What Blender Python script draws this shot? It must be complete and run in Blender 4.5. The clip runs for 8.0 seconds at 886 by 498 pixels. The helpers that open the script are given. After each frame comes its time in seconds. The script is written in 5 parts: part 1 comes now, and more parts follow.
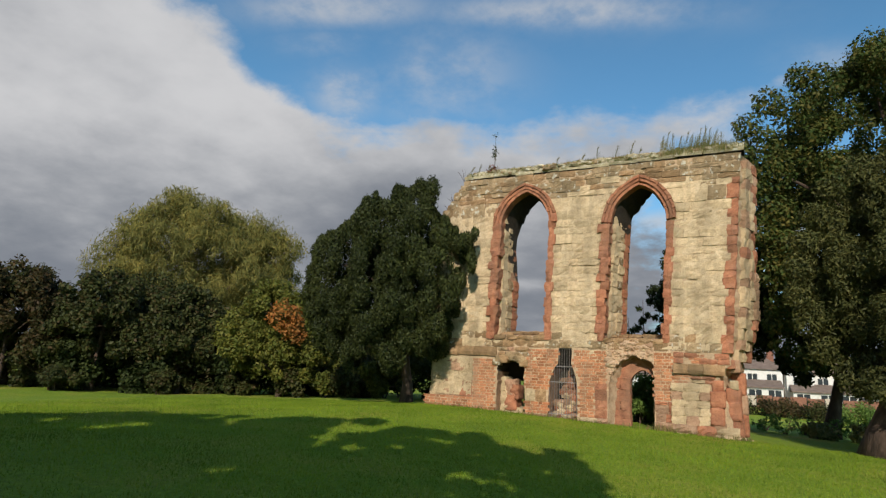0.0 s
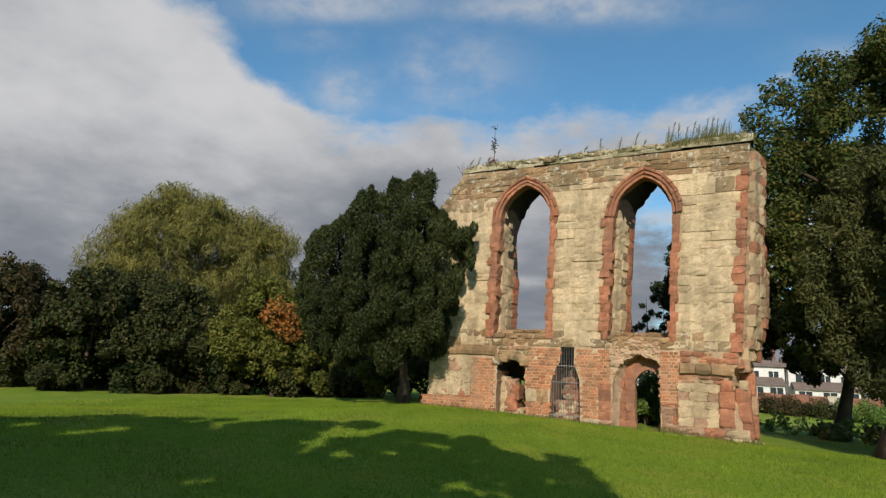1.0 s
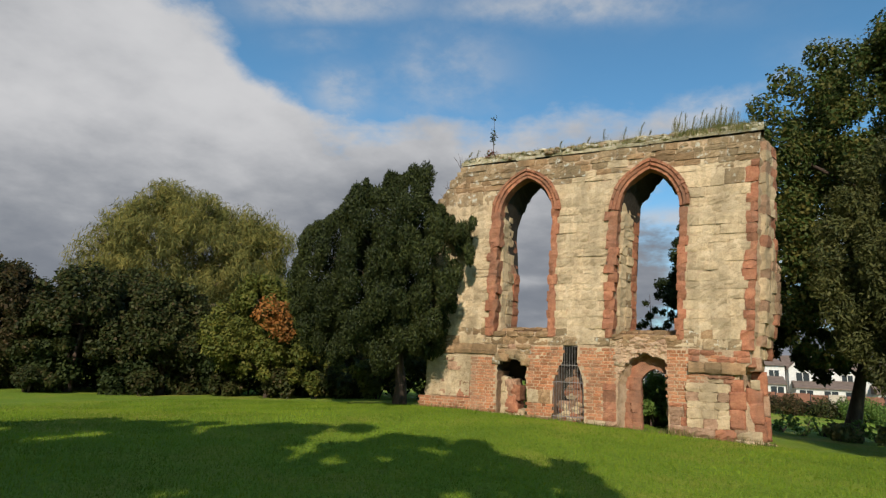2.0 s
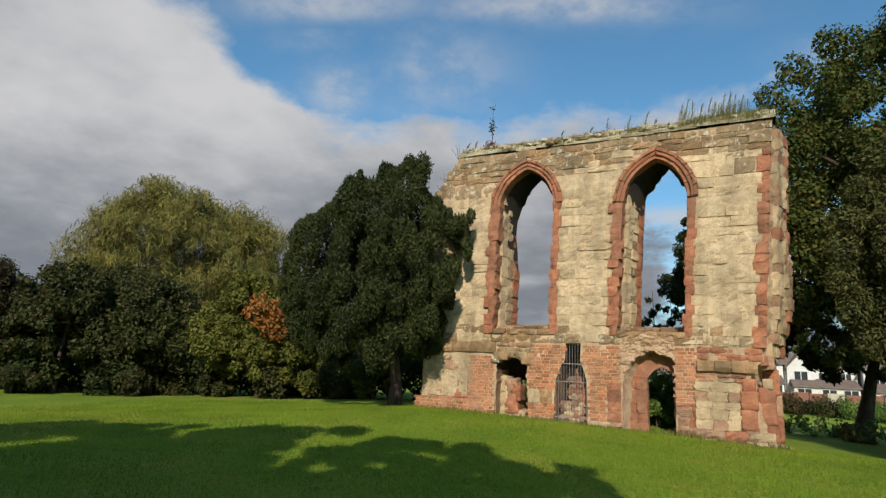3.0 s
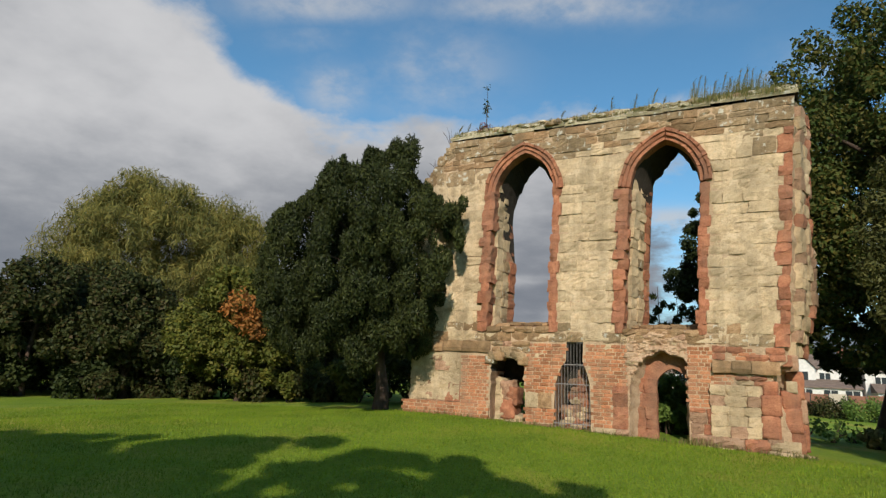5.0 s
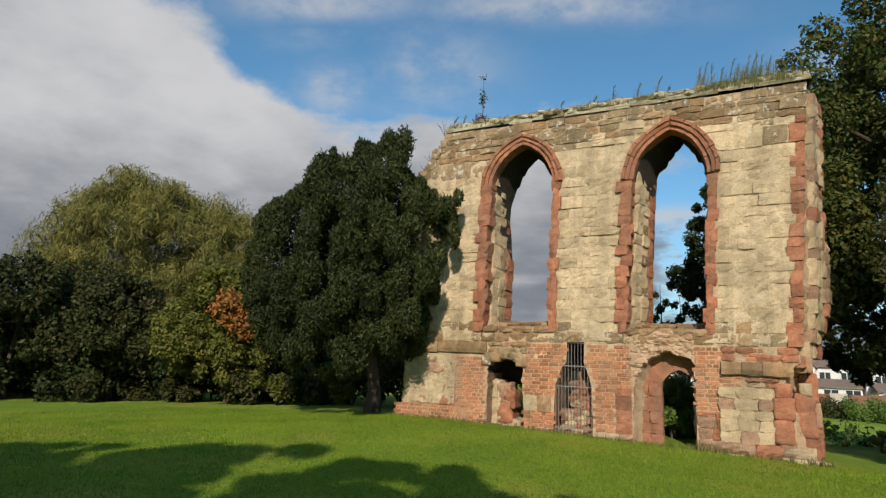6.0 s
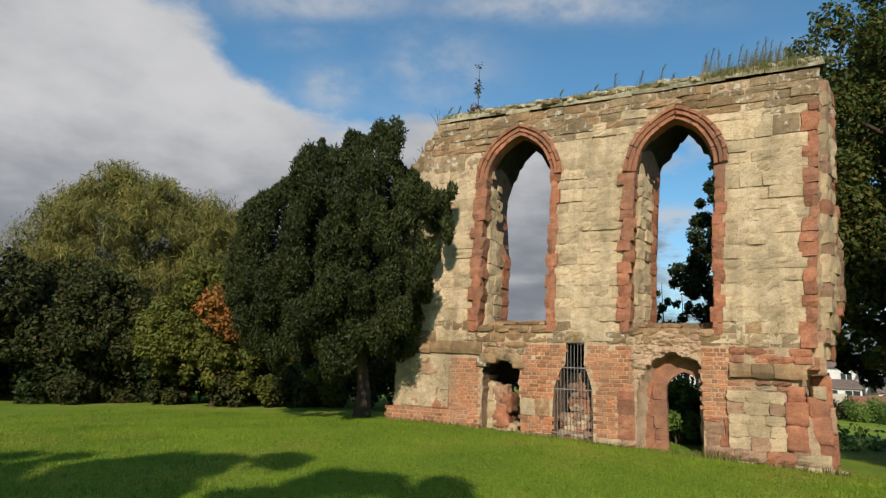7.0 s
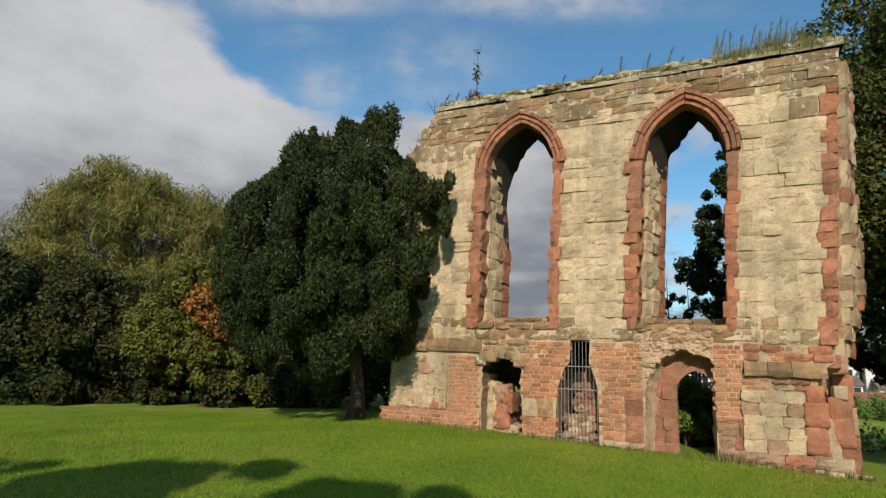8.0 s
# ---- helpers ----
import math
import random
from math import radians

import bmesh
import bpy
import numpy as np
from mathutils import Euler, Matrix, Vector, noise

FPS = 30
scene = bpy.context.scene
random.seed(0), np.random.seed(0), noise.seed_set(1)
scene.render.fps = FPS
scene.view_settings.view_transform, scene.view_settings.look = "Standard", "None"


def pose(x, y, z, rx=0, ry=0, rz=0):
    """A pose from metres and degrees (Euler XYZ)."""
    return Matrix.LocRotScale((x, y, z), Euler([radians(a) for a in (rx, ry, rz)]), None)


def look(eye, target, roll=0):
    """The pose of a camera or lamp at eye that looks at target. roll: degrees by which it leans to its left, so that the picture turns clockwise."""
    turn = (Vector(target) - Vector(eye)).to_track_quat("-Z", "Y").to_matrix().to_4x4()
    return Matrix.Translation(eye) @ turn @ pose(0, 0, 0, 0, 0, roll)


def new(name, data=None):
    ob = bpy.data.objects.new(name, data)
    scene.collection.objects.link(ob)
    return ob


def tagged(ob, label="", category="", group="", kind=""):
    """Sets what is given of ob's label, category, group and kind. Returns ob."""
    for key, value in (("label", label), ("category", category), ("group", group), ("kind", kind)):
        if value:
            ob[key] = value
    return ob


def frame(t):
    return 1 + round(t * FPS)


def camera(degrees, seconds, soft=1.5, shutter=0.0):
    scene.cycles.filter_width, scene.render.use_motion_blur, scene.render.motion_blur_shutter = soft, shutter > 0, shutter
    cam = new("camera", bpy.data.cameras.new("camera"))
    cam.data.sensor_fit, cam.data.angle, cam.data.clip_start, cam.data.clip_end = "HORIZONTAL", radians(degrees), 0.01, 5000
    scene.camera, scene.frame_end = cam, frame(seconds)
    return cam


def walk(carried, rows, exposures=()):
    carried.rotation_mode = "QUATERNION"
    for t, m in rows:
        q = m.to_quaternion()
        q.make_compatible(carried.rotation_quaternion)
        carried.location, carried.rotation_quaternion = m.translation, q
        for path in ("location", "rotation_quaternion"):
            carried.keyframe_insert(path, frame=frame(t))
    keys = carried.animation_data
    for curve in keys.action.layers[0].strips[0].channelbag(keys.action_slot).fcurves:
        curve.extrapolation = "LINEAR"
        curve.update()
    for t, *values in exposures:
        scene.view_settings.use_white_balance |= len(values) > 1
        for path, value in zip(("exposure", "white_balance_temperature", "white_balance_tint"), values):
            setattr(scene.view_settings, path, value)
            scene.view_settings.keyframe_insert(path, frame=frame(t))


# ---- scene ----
cam = camera(74.0, 8.0, soft=1.35)
PATH = [
    (0, (4.767, -17.439, 1.092), (3.783, -15.523, 1.540), 3.0),
    (0.5, (4.715, -17.118, 1.095), (3.724, -15.205, 1.541), 2.9),
    (1, (4.539, -16.849, 1.171), (3.555, -14.930, 1.609), 2.9),
    (1.5, (4.407, -16.545, 1.180), (3.425, -14.626, 1.616), 2.8),
    (3, (3.902, -15.593, 1.163), (2.937, -13.664, 1.599), 2.6),
    (3.5, (3.800, -15.242, 1.199), (2.837, -13.312, 1.631), 2.6),
    (4, (3.692, -14.901, 1.195), (2.731, -12.969, 1.629), 2.6),
    (4.5, (3.565, -14.571, 1.195), (2.608, -12.638, 1.631), 2.6),
    (6, (3.223, -13.578, 1.256), (2.276, -11.640, 1.692), 2.4),
    (6.5, (3.112, -13.221, 1.272), (2.171, -11.282, 1.709), 2.4),
    (7, (3.016, -12.899, 1.307), (2.077, -10.957, 1.742), 2.4),
    (7.5, (2.878, -12.585, 1.337), (1.941, -10.641, 1.769), 2.3),
    (8, (2.740, -12.277, 1.343), (1.807, -10.330, 1.769), 2.2),
]
walk(cam, [(t, look(eye, target, roll)) for t, eye, target, roll in PATH])

# ---- world, sun ----
SUN_AZ, SUN_EL = radians(161.0), radians(31.0)          # clockwise from +y
SUN = Vector((math.sin(SUN_AZ) * math.cos(SUN_EL), math.cos(SUN_AZ) * math.cos(SUN_EL), math.sin(SUN_EL)))
world = bpy.data.worlds.new("sky")
scene.world = world
world.use_nodes = True
wt = world.node_tree
wt.nodes.clear()


def wmath(op, a, b=None, c=None, clamp=False):
    n = wt.nodes.new("ShaderNodeMath")
    n.operation, n.use_clamp = op, clamp
    for i, v in enumerate((a, b, c)):
        if v is None:
            continue
        if isinstance(v, (int, float)):
            n.inputs[i].default_value = v
        else:
            wt.links.new(v, n.inputs[i])
    return n.outputs[0]


def wmix(fac, a, b):
    n = wt.nodes.new("ShaderNodeMix")
    n.data_type = "RGBA"
    for sock, v in ((n.inputs[0], fac), (n.inputs[6], a), (n.inputs[7], b)):
        if isinstance(v, tuple):
            sock.default_value = (*v, 1)
        elif isinstance(v, (int, float)):
            sock.default_value = v
        else:
            wt.links.new(v, sock)
    return n.outputs[2]


def wramp(v, lo, hi):
    n = wt.nodes.new("ShaderNodeMapRange")
    n.interpolation_type = "SMOOTHSTEP"
    n.inputs[1].default_value, n.inputs[2].default_value = lo, hi
    wt.links.new(v, n.inputs[0])
    return n.outputs[0]


sky = wt.nodes.new("ShaderNodeTexSky")
sky.sky_type, sky.sun_disc, sky.sun_elevation, sky.sun_rotation = "NISHITA", False, SUN_EL, SUN_AZ
sky.air_density, sky.dust_density, sky.ozone_density = 1.0, 0.3, 2.0
tc = wt.nodes.new("ShaderNodeTexCoord")
sep = wt.nodes.new("ShaderNodeSeparateXYZ")
wt.links.new(tc.outputs["Generated"], sep.inputs[0])
sx, sy, sz = sep.outputs
# clouds lie on a flat layer: direction over height
flat = wmath("MAXIMUM", wmath("ADD", sz, 0.28), 0.05)
comb = wt.nodes.new("ShaderNodeCombineXYZ")
wt.links.new(wmath("DIVIDE", sx, flat), comb.inputs[0])
wt.links.new(wmath("DIVIDE", sy, flat), comb.inputs[1])
wt.links.new(wmath("MULTIPLY", sz, 0.6), comb.inputs[2])


def wnoise(scale, detail, rough, shift=0.0):
    n = wt.nodes.new("ShaderNodeTexNoise")
    n.inputs["Scale"].default_value, n.inputs["Detail"].default_value, n.inputs["Roughness"].default_value = scale, detail, rough
    m = wt.nodes.new("ShaderNodeMapping")
    m.inputs["Location"].default_value = (shift, shift * 0.7, shift * 0.3)
    wt.links.new(comb.outputs[0], m.inputs[0])
    wt.links.new(m.outputs[0], n.inputs["Vector"])
    return n.outputs["Fac"]




def wdot(v):
    n = wt.nodes.new("ShaderNodeVectorMath")
    n.operation = "DOT_PRODUCT"
    n.inputs[1].default_value = v
    wt.links.new(tc.outputs["Generated"], n.inputs[0])
    return n.outputs["Value"]


# the quarter of the sky behind the ruin, laid out flat: su runs to the east, sv up
ahead = wmath("MAXIMUM", wdot((-0.4354, 0.8777, 0.1999)), 0.06)
su = wmath("DIVIDE", wdot((0.8989, 0.4359, 0.0444)), ahead)
sv = wmath("DIVIDE", wdot((0.0481, -0.1990, 0.9788)), ahead)


def puff(cx, cy, rx, ry, amp):
    """A soft oval cloud."""
    a = wmath("DIVIDE", wmath("SUBTRACT", su, cx), rx)
    b = wmath("DIVIDE", wmath("SUBTRACT", sv, cy), ry)
    q = wmath("ADD", wmath("MULTIPLY", a, a), wmath("MULTIPLY", b, b))
    return wmath("MULTIPLY", wmath("DIVIDE", 1.0, wmath("ADD", 1.0, wmath("MULTIPLY", q, q))), amp)


big = wnoise(2.2, 7, 0.55, 3.1)
fine = wnoise(6.5, 8, 0.62, 8.4)
body = wmath("ADD", wmath("MULTIPLY", wmath("SUBTRACT", big, 0.5), 0.20), wmath("MULTIPLY", wmath("SUBTRACT", fine, 0.5), 0.17))
# a bank in the west whose edge leans over, and a lower bank that thins out to the east
west = wmath("SUBTRACT", wmath("MULTIPLY", wmath("SUBTRACT", 0.424, sv), 1.28), wmath("ADD", su, 0.475))
low = wmath("MINIMUM", wmath("SUBTRACT", 0.232, sv), wmath("MULTIPLY", wmath("SUBTRACT", 0.405, su), 0.7))
strip = wmath("SUBTRACT", 0.035, wmath("ABSOLUTE", wmath("SUBTRACT", sv, 0.205)))
strip = wmath("MINIMUM", strip, wmath("MULTIPLY", wmath("SUBTRACT", 0.46, su), 0.5))
low = wmath("MAXIMUM", low, wmath("SUBTRACT", -0.085, sv))
bank = wmath("MAXIMUM", wmath("MAXIMUM", wmath("MINIMUM", west, 0.3), low), strip)
# broken cloud goes on over the rest of the sky
aside = wmath("SUBTRACT", 1.0, wramp(wdot((-0.4354, 0.8777, 0.1999)), 0.30, 0.62))
drift = wmath("MULTIPLY", aside, wramp(wnoise(1.1, 7, 0.55, 40.0), 0.52, 0.72))
cover = wmath("MAXIMUM", wramp(wmath("ADD", bank, body), -0.025, 0.065), drift)
wisps = puff(-0.20, 0.415, 0.14, 0.028, 0.60)
for spot in ((-0.18, 0.275, 0.048, 0.045, 0.62), (-0.01, 0.30, 0.10, 0.075, 0.42), (0.20, 0.410, 0.20, 0.026, 0.66), (-0.22, 0.355, 0.07, 0.02, 0.30), (0.63, 0.32, 0.07, 0.035, 0.30),
             (0.40, 0.045, 0.12, 0.022, 0.75), (0.42, -0.065, 0.16, 0.045, 0.70), (0.66, 0.0, 0.16, 0.07, 1.0), (0.60, -0.16, 0.25, 0.06, 1.1)):
    wisps = wmath("MAXIMUM", wisps, puff(*spot))
torn = wramp(wmath("ADD", wmath("MULTIPLY", wnoise(9.0, 8, 0.62, 21.0), 0.6), wmath("MULTIPLY", wnoise(3.3, 6, 0.6, 5.0), 0.5)), 0.40, 0.66)
wisps = wmath("MULTIPLY", wisps, wmath("ADD", wmath("MULTIPLY", torn, 0.85), 0.25))
shade = wnoise(2.6, 6, 0.5, 14.0)
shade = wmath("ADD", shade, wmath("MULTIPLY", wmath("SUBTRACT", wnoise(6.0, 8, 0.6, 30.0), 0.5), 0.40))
shade = wmath("ADD", wmath("MULTIPLY", wmath("SUBTRACT", shade, 0.5), 2.1), wramp(sv, -0.06, 0.27))
streak = puff(0.15, -0.054, 0.14, 0.008, 0.4)
shade2 = wramp(wmath("ADD", shade, streak), -0.2, 1.6)
cloud = wmix(shade2, (0.26, 0.285, 0.33), (0.77, 0.77, 0.785))
skyb = wt.nodes.new("ShaderNodeBackground")
clb = wt.nodes.new("ShaderNodeBackground")
tone = wt.nodes.new("ShaderNodeMix")
tone.data_type, tone.blend_type = "RGBA", "MULTIPLY"
tone.inputs[0].default_value = 1.0
tone.inputs[7].default_value = (0.66, 1.04, 1.10, 1)      # clear washed air
wt.links.new(sky.outputs[0], tone.inputs[6])
wt.links.new(tone.outputs[2], skyb.inputs[0])
skyb.inputs[1].default_value = 0.13
wt.links.new(wmix(wramp(cover, 0.05, 0.9), (0.70, 0.71, 0.73), cloud), clb.inputs[0])
clb.inputs[1].default_value = 0.80
both = wt.nodes.new("ShaderNodeMixShader")
wt.links.new(wmath("MAXIMUM", cover, wisps), both.inputs[0])
wt.links.new(skyb.outputs[0], both.inputs[1])
wt.links.new(clb.outputs[0], both.inputs[2])
wout = wt.nodes.new("ShaderNodeOutputWorld")
wt.links.new(both.outputs[0], wout.inputs[0])

lamp = bpy.data.lights.new("sun", "SUN")
lamp.energy, lamp.angle, lamp.color = 4.75, radians(0.6), (1.0, 0.905, 0.77)
sun = new("sun", lamp)
sun.matrix_world = look(SUN * 50, (0, 0, 0))

# ---- materials ----
def material(name, build, rough=0.9):
    m = bpy.data.materials.new(name)
    m.use_nodes = True
    nt = m.node_tree
    bsdf = nt.nodes["Principled BSDF"]
    bsdf.inputs["Roughness"].default_value = rough
    bsdf.inputs["Specular IOR Level"].default_value = 0.25
    build(nt, bsdf)
    return m


def node(nt, kind, **inputs):
    n = nt.nodes.new(kind)
    for k, v in inputs.items():
        n.inputs[k].default_value = v
    return n


def noise_tex(nt, scale, detail=5.0, rough=0.55, stretch=(1, 1, 1)):
    c = nt.nodes.new("ShaderNodeNewGeometry")
    m = nt.nodes.new("ShaderNodeMapping")
    m.inputs["Scale"].default_value = stretch
    n = node(nt, "ShaderNodeTexNoise", Scale=scale, Detail=detail, Roughness=rough)
    nt.links.new(c.outputs["Position"], m.inputs[0])
    nt.links.new(m.outputs[0], n.inputs["Vector"])
    return n.outputs["Fac"]


def ramp(nt, v, *stops):
    n = nt.nodes.new("ShaderNodeValToRGB")
    e = n.color_ramp.elements
    while len(e) < len(stops):
        e.new(0.5)
    for el, (p, c) in zip(e, stops):
        el.position, el.color = p, (*c, 1) if len(c) == 3 else (c[0], c[0], c[0], 1)
    nt.links.new(v, n.inputs[0])
    return n.outputs[0]


def mix(nt, fac, a, b, how="MIX"):
    n = nt.nodes.new("ShaderNodeMix")
    n.data_type, n.blend_type = "RGBA", how
    for sock, v in ((n.inputs[0], fac), (n.inputs[6], a), (n.inputs[7], b)):
        if isinstance(v, tuple):
            sock.default_value = (*v, 1)
        elif isinstance(v, (int, float)):
            sock.default_value = v
        else:
            nt.links.new(v, sock)
    return n.outputs[2]


def bump(nt, bsdf, height, strength, dist):
    n = node(nt, "ShaderNodeBump", Strength=strength, Distance=dist)
    nt.links.new(height, n.inputs["Height"])
    nt.links.new(n.outputs[0], bsdf.inputs["Normal"])


def stone_mat(name, light, mid, dark, stain=0.5, stain_col=(0.10, 0.085, 0.055), lichen=0.0, rnd=0.35):
    def build(nt, bsdf):
        g = mix(nt, 0.4, noise_tex(nt, 6.5, 10, 0.74), noise_tex(nt, 1.6, 6, 0.65))
        col = ramp(nt, g, (0.34, dark), (0.49, mid), (0.64, light))
        info = nt.nodes.new("ShaderNodeObjectInfo")
        isl = nt.nodes.new("ShaderNodeNewGeometry")
        add = nt.nodes.new("ShaderNodeMath")
        add.operation = "FRACT"
        s = nt.nodes.new("ShaderNodeMath")
        nt.links.new(info.outputs["Random"], s.inputs[0])
        nt.links.new(isl.outputs["Random Per Island"], s.inputs[1])
        nt.links.new(s.outputs[0], add.inputs[0])
        tint = ramp(nt, add.outputs[0], (0.0, (1 - rnd, 1 - rnd, 1 - rnd * 1.1)), (0.5, (1.0, 0.98, 0.95)), (1.0, (1 + rnd * 0.4, 1 + rnd * 0.33, 1 + rnd * 0.2)))
        col = mix(nt, 1.0, col, tint, "MULTIPLY")
        st = ramp(nt, noise_tex(nt, 0.9, 7, 0.62, (1, 1, 0.55)), (0.46, (0.0,)), (0.66, (stain,)))
        col = mix(nt, st, col, stain_col)
        pit = ramp(nt, noise_tex(nt, 26.0, 4, 0.6), (0.30, (0.55,)), (0.46, (1.0,)))
        col = mix(nt, 0.38, col, pit, "MULTIPLY")
        streak = ramp(nt, noise_tex(nt, 2.6, 5, 0.6, (1, 1, 0.16)), (0.52, (0.0,)), (0.70, (stain * 0.75,)))
        col = mix(nt, streak, col, tuple(c * 0.9 for c in stain_col))
        if lichen:
            sp = ramp(nt, noise_tex(nt, 7.0, 5, 0.6), (0.575, (0.0,)), (0.63, (lichen,)))
            col = mix(nt, sp, col, (0.56, 0.54, 0.45))
        nt.links.new(col, bsdf.inputs["Base Color"])
        h = mix(nt, 0.5, noise_tex(nt, 11.0, 8, 0.65), noise_tex(nt, 45.0, 4, 0.6))
        bump(nt, bsdf, h, 0.9, 0.05)
    return material(name, build, 0.93)


PALE = stone_mat("pale_sandstone", (0.67, 0.525, 0.345), (0.57, 0.43, 0.27), (0.36, 0.262, 0.155), 0.66, (0.225, 0.175, 0.105), 0.0, 0.26)
WEATHERED = stone_mat("weathered_sandstone", (0.46, 0.335, 0.20), (0.31, 0.218, 0.125), (0.155, 0.104, 0.058), 0.55, (0.10, 0.08, 0.05), 0.75)
BROWN = stone_mat("brown_sandstone", (0.43, 0.285, 0.160), (0.31, 0.192, 0.102), (0.175, 0.105, 0.056), 0.6, (0.12, 0.09, 0.05))
RED = stone_mat("red_sandstone", (0.49, 0.225, 0.125), (0.365, 0.148, 0.083), (0.20, 0.078, 0.046), 0.55, (0.19, 0.12, 0.08), 0.0, 0.34)
BRICK = stone_mat("old_brick", (0.56, 0.262, 0.134), (0.45, 0.183, 0.088), (0.27, 0.108, 0.060), 0.6, (0.36, 0.235, 0.15), 0.0, 0.42)
# sooty stone with the shade inside openings put into its near-black colour
SHADE_STONE = stone_mat("sooty_shaded_stone", (0.066, 0.053, 0.04), (0.042, 0.034, 0.026), (0.024, 0.02, 0.016), 0.5, (0.03, 0.03, 0.022), 0.0, 0.2)
MORTAR = stone_mat("lime_mortar", (0.59, 0.435, 0.29), (0.49, 0.345, 0.22), (0.33, 0.225, 0.142), 0.4, (0.2, 0.16, 0.1), 0.0, 0.0)
RENDER = stone_mat("weathered_lime_render", (0.67, 0.53, 0.355), (0.57, 0.435, 0.277), (0.39, 0.283, 0.17), 0.6, (0.23, 0.18, 0.11), 0.0, 0.0)
RUBBLE = stone_mat("rubble_core", (0.52, 0.34, 0.23), (0.40, 0.24, 0.155), (0.22, 0.13, 0.085), 0.5, (0.13, 0.10, 0.06), 0.0, 0.3)
TORN = stone_mat("torn_masonry", (0.62, 0.45, 0.31), (0.50, 0.335, 0.215), (0.30, 0.18, 0.115), 0.45, (0.24, 0.16, 0.10), 0.0, 0.22)
COPING = stone_mat("coping_stone", (0.56, 0.50, 0.36), (0.41, 0.35, 0.235), (0.21, 0.175, 0.105), 0.5, (0.16, 0.16, 0.07), 0.8)


def leaf_mat(name, *cols, trans=0.3):
    m = bpy.data.materials.new(name)
    m.use_nodes = True
    nt = m.node_tree
    bsdf = nt.nodes["Principled BSDF"]
    bsdf.inputs["Roughness"].default_value = 0.6
    bsdf.inputs["Specular IOR Level"].default_value = 0.16
    geo = nt.nodes.new("ShaderNodeNewGeometry")
    n = len(cols)
    col = ramp(nt, geo.outputs["Random Per Island"], *[(i / max(n - 1, 1), c) for i, c in enumerate(cols)])
    big = ramp(nt, noise_tex(nt, 0.55, 4, 0.6), (0.3, (0.62, 0.66, 0.62)), (0.7, (1.3, 1.22, 1.05)))
    col = mix(nt, 1.0, col, big, "MULTIPLY")
    nt.links.new(col, bsdf.inputs["Base Color"])
    tr = nt.nodes.new("ShaderNodeBsdfTranslucent")
    nt.links.new(col, tr.inputs[0])
    ms = nt.nodes.new("ShaderNodeMixShader")
    ms.inputs[0].default_value = trans
    nt.links.new(bsdf.outputs[0], ms.inputs[1])
    nt.links.new(tr.outputs[0], ms.inputs[2])
    nt.links.new(ms.outputs[0], nt.nodes["Material Output"].inputs[0])
    return m


YEW = leaf_mat("yew_needles", (0.014, 0.020, 0.0062), (0.023, 0.032, 0.0090), (0.052, 0.062, 0.017), (0.019, 0.027, 0.0080), trans=0.06)
YEW2 = leaf_mat("yew_needles_olive", (0.038, 0.045, 0.015), (0.060, 0.066, 0.021), (0.092, 0.090, 0.030), trans=0.12)
WILLOW = leaf_mat("willow_leaves", (0.10, 0.108, 0.032), (0.165, 0.16, 0.047), (0.27, 0.23, 0.068), (0.125, 0.13, 0.039))
HEDGE = leaf_mat("hedge_leaves", (0.025, 0.033, 0.012), (0.042, 0.053, 0.017), (0.066, 0.076, 0.024), (0.070, 0.050, 0.024))
RUSSET = leaf_mat("russet_hedge_leaves", (0.034, 0.034, 0.014), (0.056, 0.052, 0.019), (0.095, 0.058, 0.030), (0.048, 0.050, 0.018))
DARKLEAF = leaf_mat("dark_leaves", (0.022, 0.034, 0.012), (0.038, 0.054, 0.018), (0.056, 0.072, 0.023))
YGREEN = leaf_mat("yellow_green_leaves", (0.075, 0.098, 0.020), (0.115, 0.128, 0.026), (0.165, 0.155, 0.034), (0.088, 0.108, 0.024))
ORANGE = leaf_mat("orange_leaves", (0.30, 0.11, 0.032), (0.38, 0.16, 0.045), (0.22, 0.12, 0.035))
MAPLE = leaf_mat("maple_leaves", (0.040, 0.068, 0.018), (0.056, 0.090, 0.023), (0.092, 0.106, 0.029), (0.135, 0.114, 0.031), (0.047, 0.079, 0.021), trans=0.34)
WEED = leaf_mat("dry_weeds", (0.17, 0.15, 0.06), (0.27, 0.23, 0.10), (0.13, 0.14, 0.05), (0.10, 0.13, 0.04))
CRIMSON = leaf_mat("crimson_weeds", (0.22, 0.035, 0.04), (0.13, 0.05, 0.035), (0.10, 0.09, 0.035))
IVY = leaf_mat("ground_ivy", (0.09, 0.16, 0.04), (0.13, 0.21, 0.05), (0.17, 0.25, 0.065), trans=0.4)
BLADE = leaf_mat("grass_blades", (0.112, 0.20, 0.012), (0.15, 0.245, 0.016), (0.22, 0.265, 0.028), (0.125, 0.215, 0.013))


def bark_build(nt, bsdf):
    col = ramp(nt, noise_tex(nt, 6.0, 7, 0.65, (1, 1, 0.25)), (0.3, (0.03, 0.022, 0.017)), (0.55, (0.075, 0.05, 0.036)), (0.75, (0.13, 0.09, 0.065)))
    nt.links.new(col, bsdf.inputs["Base Color"])
    bump(nt, bsdf, noise_tex(nt, 9.0, 6, 0.6, (1, 1, 0.2)), 0.9, 0.05)


BARK = material("bark", bark_build)


